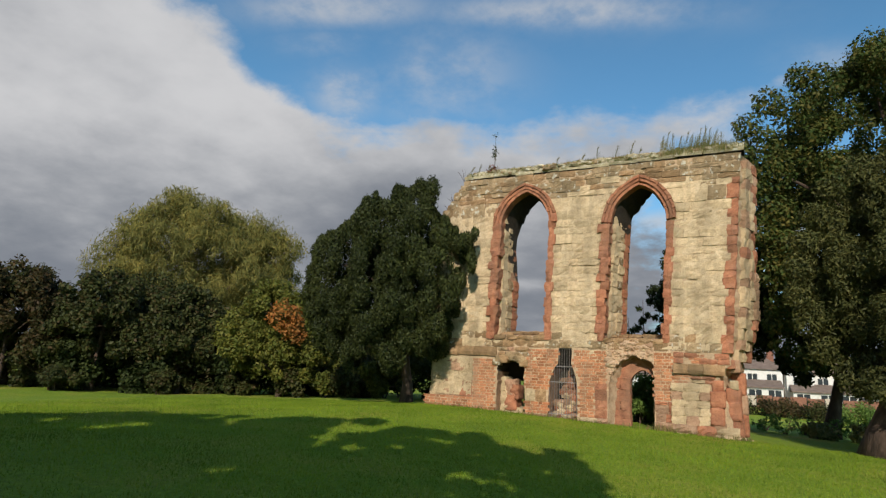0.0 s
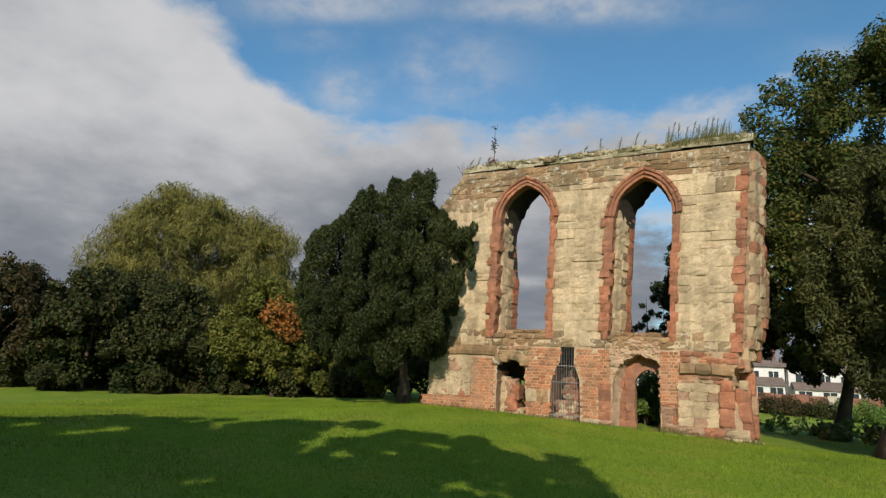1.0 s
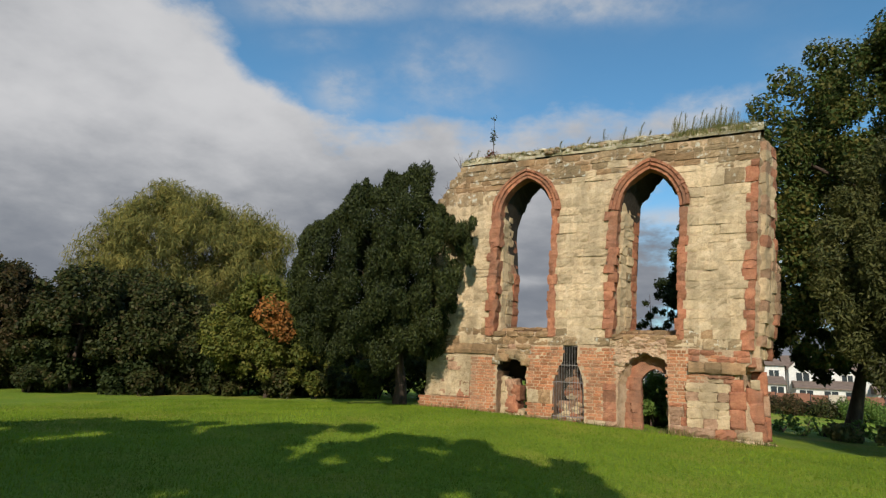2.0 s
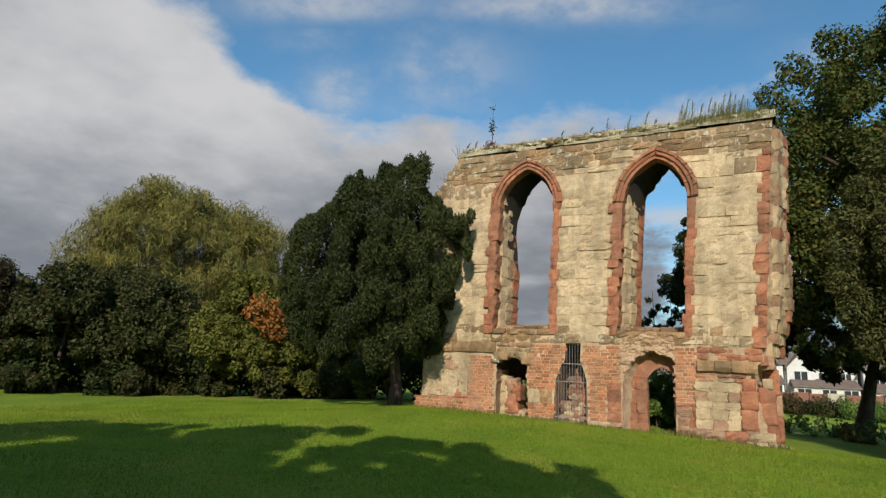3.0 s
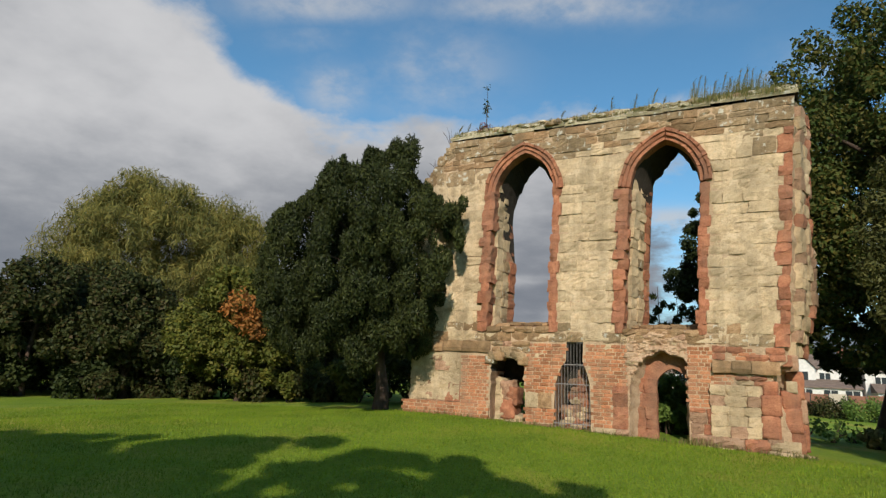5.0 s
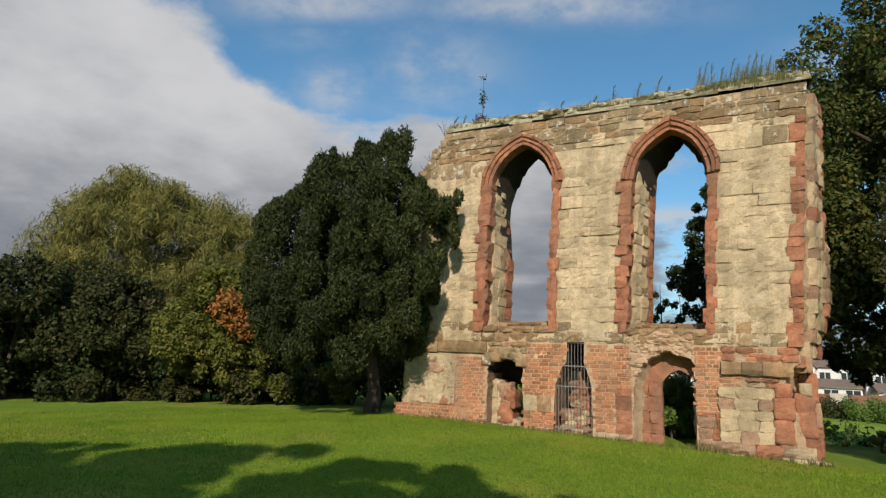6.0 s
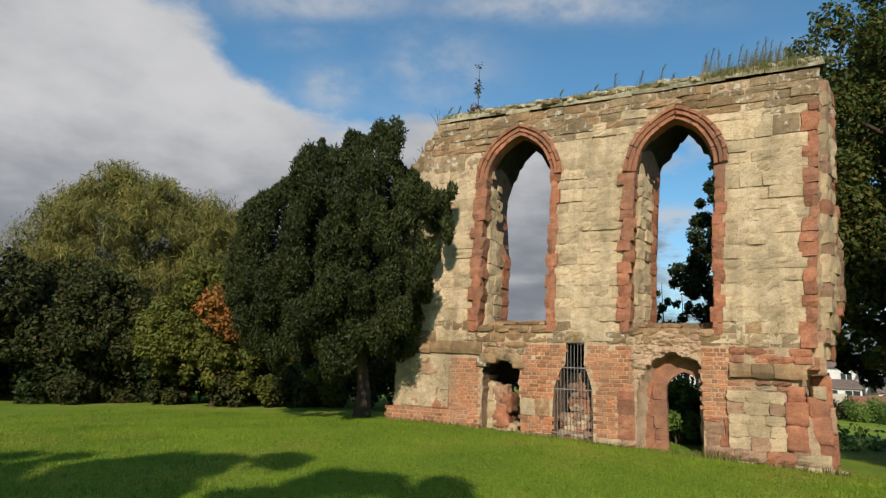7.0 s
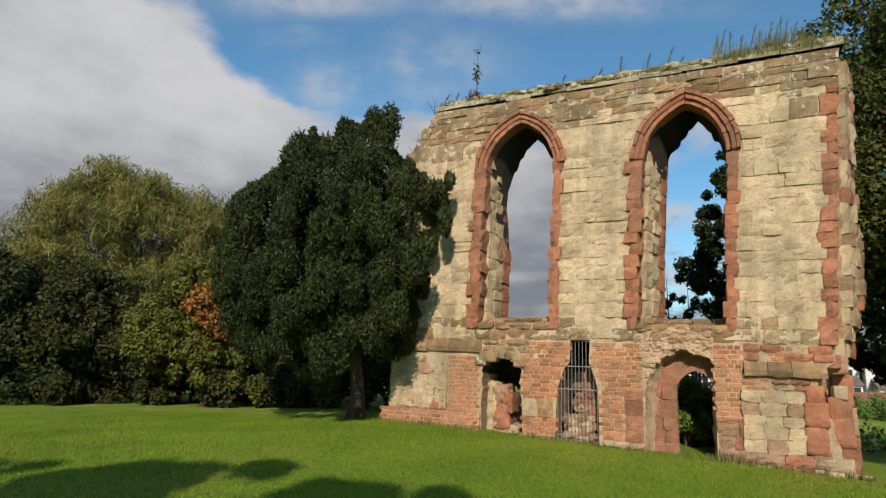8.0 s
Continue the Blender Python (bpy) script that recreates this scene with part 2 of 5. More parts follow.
def lawn_build(nt, bsdf):
    col = ramp(nt, noise_tex(nt, 0.35, 6, 0.6), (0.30, (0.125, 0.21, 0.013)), (0.50, (0.175, 0.255, 0.018)), (0.68, (0.30, 0.28, 0.045)))
    fine = ramp(nt, noise_tex(nt, 14.0, 6, 0.7), (0.28, (0.55, 0.58, 0.5)), (0.7, (1.3, 1.25, 1.2)))
    col = mix(nt, 1.0, col, fine, "MULTIPLY")
    nt.links.new(col, bsdf.inputs["Base Color"])
    bump(nt, bsdf, noise_tex(nt, 30.0, 5, 0.7), 0.8, 0.05)


LAWN = material("lawn", lawn_build, 0.95)


def plain(name, col, rough=0.7, metal=0.0, var=0.2, scale=4.0):
    def build(nt, bsdf):
        c = ramp(nt, noise_tex(nt, scale, 6, 0.6), (0.3, tuple(v * (1 - var) for v in col)), (0.7, tuple(min(v * (1 + var), 1) for v in col)))
        nt.links.new(c, bsdf.inputs["Base Color"])
        bsdf.inputs["Metallic"].default_value = metal
        bump(nt, bsdf, noise_tex(nt, scale * 6, 4, 0.6), 0.3, 0.01)
    return material(name, build, rough)


IRON = plain("galvanised_iron", (0.25, 0.225, 0.21), 0.6, 0.3, 0.35, 20)
WHITE = plain("white_render", (0.62, 0.60, 0.56), 0.85, 0, 0.12)
ROOF = plain("brown_roof_tiles", (0.17, 0.125, 0.10), 0.85, 0, 0.3, 2.0)
FENCE = plain("brown_fence", (0.22, 0.10, 0.065), 0.8, 0, 0.25)
TANPAVE = plain("tan_render", (0.45, 0.38, 0.30), 0.85, 0, 0.12)
STAKE = plain("stake_wood", (0.33, 0.26, 0.18), 0.85, 0, 0.3, 8)
GLASS = plain("dark_window_glass", (0.03, 0.035, 0.04), 0.08, 0, 0.1)

# ---- building helpers ----
def link_mesh(name, verts, faces, mat, parent=None, smooth=False):
    me = bpy.data.meshes.new(name)
    me.from_pydata(verts, [], faces)
    me.materials.append(mat)
    if smooth:
        me.shade_smooth()
    ob = new(name, me)
    ob.parent = parent
    return ob


def part(name, bm, mat, parent=None, label="", smooth=False):
    me = bpy.data.meshes.new(name)
    bmesh.ops.recalc_face_normals(bm, faces=bm.faces[:])
    bm.to_mesh(me)
    bm.free()
    me.materials.append(mat)
    if smooth:
        me.shade_smooth()
    ob = new(name, me)
    ob.parent = parent
    return tagged(ob, label) if label else ob


def thing(name, x, y, z, label, category, group="", kind=""):
    ob = new(name)
    ob.location = (x, y, z)
    ob.empty_display_size = 0.2
    return tagged(ob, label, category, group, kind)


def box(bm, x0, x1, y0, y1, z0, z1):
    vs = [bm.verts.new(p) for p in ((x0, y0, z0), (x1, y0, z0), (x1, y1, z0), (x0, y1, z0), (x0, y0, z1), (x1, y0, z1), (x1, y1, z1), (x0, y1, z1))]
    for f in ((0, 1, 5, 4), (1, 2, 6, 5), (2, 3, 7, 6), (3, 0, 4, 7), (4, 5, 6, 7), (3, 2, 1, 0)):
        bm.faces.new([vs[i] for i in f])


def tube(bm, pts, radii, sides=8):
    rings = []
    for i, p in enumerate(pts):
        p = Vector(p)
        d = (Vector(pts[min(i + 1, len(pts) - 1)]) - Vector(pts[max(i - 1, 0)])).normalized()
        a = d.cross(Vector((0.31, 0.95, 0.12))).normalized()
        b = d.cross(a)
        rings.append([bm.verts.new(p + (a * math.cos(k) + b * math.sin(k)) * radii[i]) for k in [2 * math.pi * j / sides for j in range(sides)]])
    for r0, r1 in zip(rings, rings[1:]):
        for j in range(sides):
            bm.faces.new((r0[j], r0[(j + 1) % sides], r1[(j + 1) % sides], r1[j]))
    bm.faces.new(rings[0][::-1])
    bm.faces.new(rings[-1])


def hump(a, b, v):
    """Smooth step from 0 at a to 1 at b."""
    t = np.clip((v - a) / (b - a), 0, 1)
    return t * t * (3 - 2 * t)


def ground_z(x, y):
    x, y = np.asarray(x, float), np.asarray(y, float)
    z = 0.03 - 0.036 * np.clip(x + 3, 0, 30) - 0.044 * np.clip(-5 - x, 0, 14)
    z = z - 0.42 * hump(0, 13, -y) * hump(-15, 2, x)
    z = z - (0.042 * np.clip(y - 4, 0, 30) - 0.4 * hump(50, 72, y)) * hump(-9, 4, x)
    z = z + 0.03 * np.sin(x * 0.7 + 1) * np.sin(y * 0.5)
    return np.where(np.hypot(x, y) > 160, -3.6, z + (-3.6 - z) * hump(80, 160, np.hypot(x, y)))


def leaves(name, pos, out, size, slim, mat, parent, seed, droop=0.0, flat=0.0, curl=0.25):
    """One mesh of small four-cornered leaves at pos, facing about along out; slim: width over length."""
    rng = np.random.default_rng(seed)
    n = len(pos)
    nor = out + rng.normal(0, 0.65, (n, 3)) + np.array([0, 0, flat])
    nor /= np.linalg.norm(nor, axis=1, keepdims=True)
    along = np.cross(nor, rng.normal(0, 1, (n, 3)))
    along += np.array([0, 0, -droop]) + out * 0.25
    along /= np.linalg.norm(along, axis=1, keepdims=True)
    side = np.cross(nor, along)
    side /= np.maximum(np.linalg.norm(side, axis=1, keepdims=True), 1e-6)
    s = (size * rng.uniform(0.6, 1.35, n))[:, None]
    a, b = along * s, side * s * slim * 0.5
    bend = nor * s * curl * rng.uniform(-1, 1, (n, 1))
    v = np.stack([pos - a * 0.5, pos + b - a * 0.05, pos + a * 0.5 + bend, pos - b - a * 0.05], 1).reshape(-1, 3)
    me = bpy.data.meshes.new(name)
    me.vertices.add(4 * n)
    me.vertices.foreach_set("co", v.ravel())
    me.loops.add(4 * n)
    me.loops.foreach_set("vertex_index", np.arange(4 * n))
    me.polygons.add(n)
    me.polygons.foreach_set("loop_start", np.arange(n) * 4)
    me.update(calc_edges=True)
    me.materials.append(mat)
    ob = new(name, me)
    ob.parent = parent
    return ob


def clump_points(clumps, n, seed, shell=0.55, squash=1.0):
    """n points in the outer part of the clumps (x, y, z, r), with the ways outward."""
    rng = np.random.default_rng(seed)
    c = np.array(clumps, float)
    w = c[:, 3] ** 2
    pick = rng.choice(len(c), n, p=w / w.sum())
    d = rng.normal(0, 1, (n, 3))
    d /= np.linalg.norm(d, axis=1, keepdims=True)
    r = c[pick, 3] * (shell + (1 - shell) * rng.random(n) ** 0.6) * rng.uniform(0.85, 1.12, n)
    p = c[pick, :3] + d * r[:, None] * np.array([1, 1, squash])
    return p, d


def crown_clumps(cx, cy, cz, rx, ry, rz, n, r0, r1, seed, hollow=0.45, low=-1.0):
    """Clumps spread through an uneven ellipsoid."""
    rng = np.random.default_rng(seed)
    out = []
    while len(out) < n:
        d = rng.normal(0, 1, 3)
        d /= np.linalg.norm(d)
        if d[2] < low:
            continue
        k = hollow + (1 - hollow) * rng.random() ** 0.5
        k *= 1 + 0.16 * math.sin(3.1 * d[0] + seed) * math.cos(2.7 * d[2] + 2.3 * d[1])
        out.append((cx + d[0] * rx * k, cy + d[1] * ry * k, cz + d[2] * rz * k, rng.uniform(r0, r1)))
    return out


def local(ob, x, y, z):
    """Parts are built in world metres; bring them under a thing that stands at x, y, z."""
    ob.matrix_parent_inverse = Matrix.Translation((-x, -y, -z))
    return ob


def tree_thing(name, x, y, label, category, clumps, n, size, slim, mat, seed, trunk_r=0.2, lean=(0, 0), limbs=7, droop=0.0, shell=0.5, squash=1.0,
               flat=0.3, group="", extra=()):
    z = float(ground_z(x, y))
    ob = thing(name, x, y, z, label, category, group)
    rng = random.Random(seed)
    cz = sum(c[2] for c in clumps) / len(clumps)
    top = (x + lean[0], y + lean[1], cz + 0.2)
    bm = bmesh.new()
    n_seg = 7
    pts = [(x + lean[0] * (i / n_seg) ** 1.3 + rng.uniform(-.05, .05), y + lean[1] * (i / n_seg) ** 1.3 + rng.uniform(-.05, .05), z - 0.15 + (top[2] - z + 0.15) * i / n_seg) for i in range(n_seg + 1)]
    tube(bm, pts, [trunk_r * (1.55 if i == 0 else 1.15 if i == 1 else 1) * (1 - 0.75 * i / n_seg) for i in range(n_seg + 1)], 10)
    local(part("trunk", bm, BARK, ob, smooth=True), x, y, z)
    far = sorted(clumps, key=lambda c: -math.hypot(c[0] - x, c[1] - y))
    for c in rng.sample(far, min(limbs, len(far))):
        bm = bmesh.new()
        i = rng.randint(2, n_seg - 1)
        a, b = Vector(pts[i]), Vector(c[:3])
        mid = a.lerp(b, 0.5) + Vector((0, 0, 0.12 * (b - a).length))
        r = trunk_r * (1 - 0.75 * i / n_seg) * 0.5
        tube(bm, [a, a.lerp(mid, 0.55), mid, mid.lerp(b, 0.6), b], [r, r * .8, r * .6, r * .4, r * .12], 6)
        local(part("limb", bm, BARK, ob, smooth=True), x, y, z)
    p, d = clump_points(clumps, n, seed, shell, squash)
    local(leaves("crown", p, d, size, slim, mat, ob, seed + 1, droop, flat), x, y, z)
    for nm, cl, n2, m2, lab in extra:
        p, d = clump_points(cl, n2, seed + 5, shell, squash)
        tagged(local(leaves(nm, p, d, size, slim, m2, ob, seed + 6, droop, flat), x, y, z), lab)
    return ob

# ---- ground ----
def build_ground():
    near = np.concatenate([np.arange(-40, 40.1, 0.5)])
    xs = np.concatenate([[-2600, -1200, -600, -300, -180, -120, -90, -70, -55, -47], near, [47, 55, 70, 90, 120, 180, 300, 600, 1200, 2600]])
    X, Y = np.meshgrid(xs, xs, indexing="ij")
    Z = ground_z(X, Y)
    n = len(xs)
    v = np.stack([X, Y, Z], -1).reshape(-1, 3)
    i = np.arange(n * n).reshape(n, n)
    f = np.stack([i[:-1, :-1], i[1:, :-1], i[1:, 1:], i[:-1, 1:]], -1).reshape(-1, 4)
    ob = link_mesh("ground", v.tolist(), f.tolist(), LAWN, smooth=True)
    return tagged(ob, "mown green lawn, sunlit with yellowish worn patches", "lawn", kind="structure")


build_ground()


def build_grass():
    rng = np.random.default_rng(11)
    n = 190000
    x = rng.uniform(-14, 9, n * 2)
    y = -14.5 + 15.5 * rng.random(n * 2) ** 1.25
    keep = (y < -0.05 + 0.3 * rng.random(n * 2)) & (np.hypot(x - 4.7, y + 17.5) > 3.5 + 2 * rng.random(n * 2)) & (x > -14 + 5 * rng.random(n * 2) ** 2) & (x < 9 - 3 * rng.random(n * 2) ** 2) & (y > -14.5 + 3 * rng.random(n * 2))
    x, y = x[keep][:n], y[keep][:n]
    z = ground_z(x, y)
    h = rng.uniform(0.022, 0.055, len(x))
    a = rng.uniform(0, math.pi, len(x))
    w = rng.uniform(0.004, 0.009, len(x))
    dx, dy = np.cos(a) * w, np.sin(a) * w
    lx, ly = rng.normal(0, 0.018, len(x)), rng.normal(0, 0.018, len(x))
    v = np.stack([np.stack([x - dx, y - dy, z - .004], -1), np.stack([x + dx, y + dy, z - .004], -1), np.stack([x + lx, y + ly, z + h], -1)], 1).reshape(-1, 3)
    m = len(x)
    me = bpy.data.meshes.new("grass")
    me.vertices.add(3 * m)
    me.vertices.foreach_set("co", v.ravel())
    me.loops.add(3 * m)
    me.loops.foreach_set("vertex_index", np.arange(3 * m))
    me.polygons.add(m)
    me.polygons.foreach_set("loop_start", np.arange(m) * 3)
    me.update(calc_edges=True)
    me.materials.append(BLADE)
    tagged(new("grass", me), "short mown grass blades on the lawn", "grass", kind="stuff")


build_grass()

# ---- the ruined wall ----
DEEP = 1.3
RNG = random.Random(7)


def warp(x, z):
    """The old masonry leans a little towards its free end as it rises."""
    wave = 0.022 * noise.noise((x * 1.9, 3.3, z * 1.9)) + 0.010 * noise.noise((x * 6.0, 8.1, z * 6.0))
    return x + wave + max(z - 2.0, 0) * (0.026 + 0.0085 * (x + 1.5))


def sag(x, z):
    """Courses that have settled unevenly."""
    return z + 0.026 * noise.noise((x * 1.3, 5.7, z * 1.1)) + 0.010 * noise.noise((x * 5.0, 1.7, z * 5.0))


class Arch:
    def __init__(self, cx, half, foot, spring, apex):
        self.cx, self.half, self.foot, self.spring, self.apex = cx, half, foot, spring, apex
        rise = apex - spring
        self.c = (rise * rise - half * half) / (2 * half)

    def width(self, z, grow=0.0):
        """Half width of the opening at z, grown outward by grow."""
        if z <= self.spring:
            return self.half + grow
        r = self.half + self.c + grow
        u = z - self.spring
        return max(math.sqrt(r * r - u * u) - self.c, 0) if u < r else 0

    def outline(self, grow=0.0, steps=12, side=9):
        """Points from the foot on the left, over the apex, to the foot on the right."""
        r = self.half + self.c + grow
        top = math.acos(min(self.c / r, 1))
        left = [(self.cx - self.half - grow, self.foot + (self.spring - self.foot) * i / side) for i in range(side)]
        left += [(self.cx + self.c - r * math.cos(top * i / steps), self.spring + r * math.sin(top * i / steps)) for i in range(steps)]
        apex = (self.cx, self.spring + math.sqrt(max(r * r - self.c * self.c, 0)))
        right = [(2 * self.cx - x, z) for x, z in left[::-1]]
        return left + [apex] + right


WIN1 = Arch(-1.405, 0.785, 2.30, 5.85, 6.95)
WIN2 = Arch(1.985, 0.77, 2.26, 5.72, 6.85)
# inner edge of each window at the back of the wall: west jamb up, over the broken head, to the east springing
BACK1 = [(-1.99, 2.30), (-1.97, 3.2), (-1.97, 4.0), (-2.02, 4.6), (-2.10, 5.2), (-2.08, 5.7), (-1.93, 6.18), (-1.86, 6.24), (-1.80, 6.50), (-1.72, 6.56), (-1.66, 6.72), (-1.52, 6.86), (-1.38, 6.99), (-1.19, 6.79), (-1.06, 6.50), (-0.96, 6.40), (-0.85, 6.10), (-0.66, 5.75)]
BACK2 = [(1.60, 2.26), (1.57, 3.2), (1.58, 4.0), (1.57, 4.8), (1.59, 5.5), (1.60, 6.1), (1.66, 6.24), (1.83, 6.36), (1.86, 6.52), (1.95, 6.58), (1.99, 6.72), (2.08, 6.78), (2.17, 6.93), (2.28, 6.80), (2.36, 6.66), (2.46, 6.58), (2.48, 6.42), (2.60, 6.38), (2.66, 6.28), (2.70, 6.0), (2.78, 5.72)]
DOOR1_HOLE = [(-2.09, -0.6), (-2.08, 0.1), (-2.10, 0.6), (-2.08, 1.0), (-2.08, 1.38), (-1.98, 1.49), (-1.86, 1.50), (-1.76, 1.56), (-1.62, 1.585), (-1.52, 1.54), (-1.38, 1.50), (-1.28, 1.41), (-1.17, 1.34), (-1.20, 1.14), (-1.23, 0.92), (-1.17, 0.72), (-1.15, 0.3), (-1.16, -0.6)]
DOOR2_HOLE = [(1.30, -0.6), (1.31, -0.2), (1.305, 0.3), (1.33, 0.7), (1.35, 1.0), (1.40, 1.22), (1.50, 1.43), (1.62, 1.58), (1.76, 1.66), (1.92, 1.76), (2.10, 1.77), (2.28, 1.71), (2.42, 1.68), (2.51, 1.58), (2.53, 1.38), (2.55, 0.9), (2.54, 0.3), (2.54, -0.6)]


def along(line, t):
    """The point at the share t of a line's length."""
    d = [0.0]
    for (xa, za), (xb, zb) in zip(line, line[1:]):
        d.append(d[-1] + math.hypot(xb - xa, zb - za))
    return float(np.interp(t * d[-1], d, [p[0] for p in line])), float(np.interp(t * d[-1], d, [p[1] for p in line]))


def ragged(line, n, amp):
    """The line cut into n steps, its upper part broken and uneven."""
    out = []
    for i in range(n + 1):
        x, z = along(line, i / n)
        k = amp * float(hump(0.4, 1.0, z))
        out.append((x + k * noise.noise((x * 7, 2.2, z * 7)) + 0.5 * k * math.sin(2.4 * i), z + k * noise.noise((x * 7, 6.1, z * 7)) + 0.4 * k * math.sin(1.7 * i + 1)))
    return out


def inside(poly, x, z):
    hit = False
    for (xa, za), (xb, zb) in zip(poly, poly[1:] + poly[:1]):
        if (za > z) != (zb > z) and x < (xb - xa) * (z - za) / (zb - za) + xa:
            hit = not hit
    return hit


DOOR1_HOLE, DOOR2_HOLE = ragged(DOOR1_HOLE, 54, 0.045), ragged(DOOR2_HOLE, 60, 0.06)


def back_edge(line, z):
    """How far east the west jamb stands at the back, at height z."""
    k = [p for p in line if p[1] < 6.2][:6]
    return float(np.interp(z, [p[1] for p in k], [p[0] for p in k]))


GATE_HOLE = [(-0.45, -0.6), (-0.45, 0.3), (-0.42, 0.95), (-0.36, 1.15), (-0.27, 1.36), (-0.15, 1.5), (-0.14, 2.0), (0.26, 2.0), (0.25, 1.5), (0.31, 1.36), (0.38, 1.15), (0.42, 0.95), (0.42, 0.3), (0.42, -0.6)]


def left_edge(z):
    k = [(-1, -4.5), (0.3, -4.5), (0.5, -4.40), (1.9, -4.35), (4.0, -4.36), (5.6, -4.30), (6.2, -4.25), (6.3, -4.12), (6.56, -4.08), (6.66, -3.92), (6.97, -3.80), (7.05, -3.72), (7.2, -3.70), (7.28, -3.56), (8, -3.50)]
    return float(np.interp(z, [a for a, _ in k], [b for _, b in k]))


def right_edge(z):
    k = [(-1, 4.60), (0.3, 4.50), (0.9, 4.30), (1.15, 4.26), (1.45, 4.30), (1.6, 4.50), (2.1, 4.55), (8, 4.55)]
    return float(np.interp(z, [a for a, _ in k], [b for _, b in k]))


def right_back(z):
    k = [(-1, 4.75), (0.7, 4.72), (1.2, 4.70), (1.6, 4.72), (2.0, 4.95), (3.0, 5.12), (4.0, 5.08), (5.0, 4.95), (6.5, 4.88), (8, 4.80)]
    return float(np.interp(z, [a for a, _ in k], [b for _, b in k]))


TOP = 7.52


def build_core():
    """The solid of the wall with its openings cut through; stones are laid on it."""
    loops = []
    zs = np.arange(-0.7, TOP + 0.01, 0.13)
    rag = lambda z, s: 0.05 * math.sin(7.3 * z + s) + 0.04 * math.sin(17.1 * z + 2 * s)
    lf = [(left_edge(z) + 0.06 + rag(z, 1), z) for z in zs]
    rf = [(right_edge(z) - 0.06 + 0.5 * rag(z, 2), z) for z in zs[::-1]]
    lb = [(left_edge(z) + 0.1 + rag(z, 4) - 0.25 * hump(3, 6, z), z) for z in zs]
    rb = [(right_back(z) + rag(z, 3), z) for z in zs[::-1]]
    loops.append((lf + rf, lb + rb))
    for a, line in ((WIN1, BACK1), (WIN2, BACK2)):
        f = a.outline(0.10, 32, 20)
        n = len(f) - 1
        east = [(a.cx + a.half + 0.10, z) for z in (5.0, 4.0, 3.0, a.foot + 0.18)]
        b = [along(line + east, i / n) for i in range(n + 1)]
        b[0] = (b[0][0], a.foot + 0.18)
        loops.append((f, b))
    for hole in (DOOR1_HOLE, DOOR2_HOLE):
        loops.append((hole, hole))
    loops.append((GATE_HOLE, GATE_HOLE))
    bm = bmesh.new()
    rings = []
    for y, which in ((0.014, 0), (DEEP, 1)):
        edges, ring = [], []
        for lp in loops:
            vs = [bm.verts.new((warp(x, z), y, z)) for x, z in lp[which]]
            es = [bm.edges.new((vs[i], vs[(i + 1) % len(vs)])) for i in range(len(vs))]
            edges += es
            ring.append(vs)
        bmesh.ops.triangle_fill(bm, use_beauty=True, use_dissolve=False, edges=edges)
        rings.append(ring)
    for k, (r0, r1) in enumerate(zip(*rings)):
        n = len(r0)
        for i in range(n):
            f = bm.faces.new((r0[i], r0[(i + 1) % n], r1[(i + 1) % n], r1[i]))
            # heads of openings get the near-black stone, their shade painted into its colour
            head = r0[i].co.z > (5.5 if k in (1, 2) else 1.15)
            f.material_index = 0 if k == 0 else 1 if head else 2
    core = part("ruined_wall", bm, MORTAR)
    core.data.materials.append(SHADE_STONE)
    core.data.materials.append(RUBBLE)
    return tagged(core, "tall ruined castle wall of pale and red sandstone with two pointed window openings and brick patching", "ruin")


RUIN = build_core()


# ---- the pieces that the wall is laid of ----
def piece(name, verts, faces, mat, parent=None):
    return link_mesh(name, verts, faces, mat, parent or RUIN)


def slab(name, xl0, xr0, xl1, xr1, z0, z1, yf, yb, mat, rough=0.010, worn=0.007, joint=0.005, bend=True):
    """A facing stone: x from xl0 to xr0 at its bed z0 and xl1 to xr1 at its top z1, with a worn, uneven face."""
    nx, nz = 4, 3
    v, f = [], []
    lean, cant = RNG.uniform(-0.013, 0.013), RNG.uniform(-0.008, 0.008)
    for j in range(nz + 1):
        t = j / nz
        for i in range(nx + 1):
            s = i / nx
            xa, xb = xl0 + (xl1 - xl0) * t + joint, xr0 + (xr1 - xr0) * t - joint
            x, z = xa + (xb - xa) * s, z0 + joint + (z1 - z0 - 2 * joint) * t
            rim = (i in (0, nx)) + (j in (0, nz))
            y = yf + RNG.uniform(-rough, rough) + worn * (0, 0.8, 2.0)[rim] + lean * (2 * t - 1) + cant * (2 * s - 1)
            x += RNG.uniform(-0.006, 0.006) if rim else 0
            z += RNG.uniform(-0.008, 0.008) if rim else 0
            v.append((warp(x, z) if bend else x, y, sag(x, z)))
    w = nx + 1
    for j in range(nz):
        for i in range(nx):
            f.append((j * w + i, j * w + i + 1, (j + 1) * w + i + 1, (j + 1) * w + i))
    rim = list(range(nx)) + [j * w + nx for j in range(nz)] + [nz * w + i for i in range(nx, 0, -1)] + [j * w for j in range(nz, 0, -1)]
    b0 = len(v)
    v += [(v[k][0], yb, v[k][2]) for k in rim]
    n = len(rim)
    f += [(rim[k], b0 + k, b0 + (k + 1) % n, rim[(k + 1) % n]) for k in range(n)]
    return piece(name, v, f, mat)


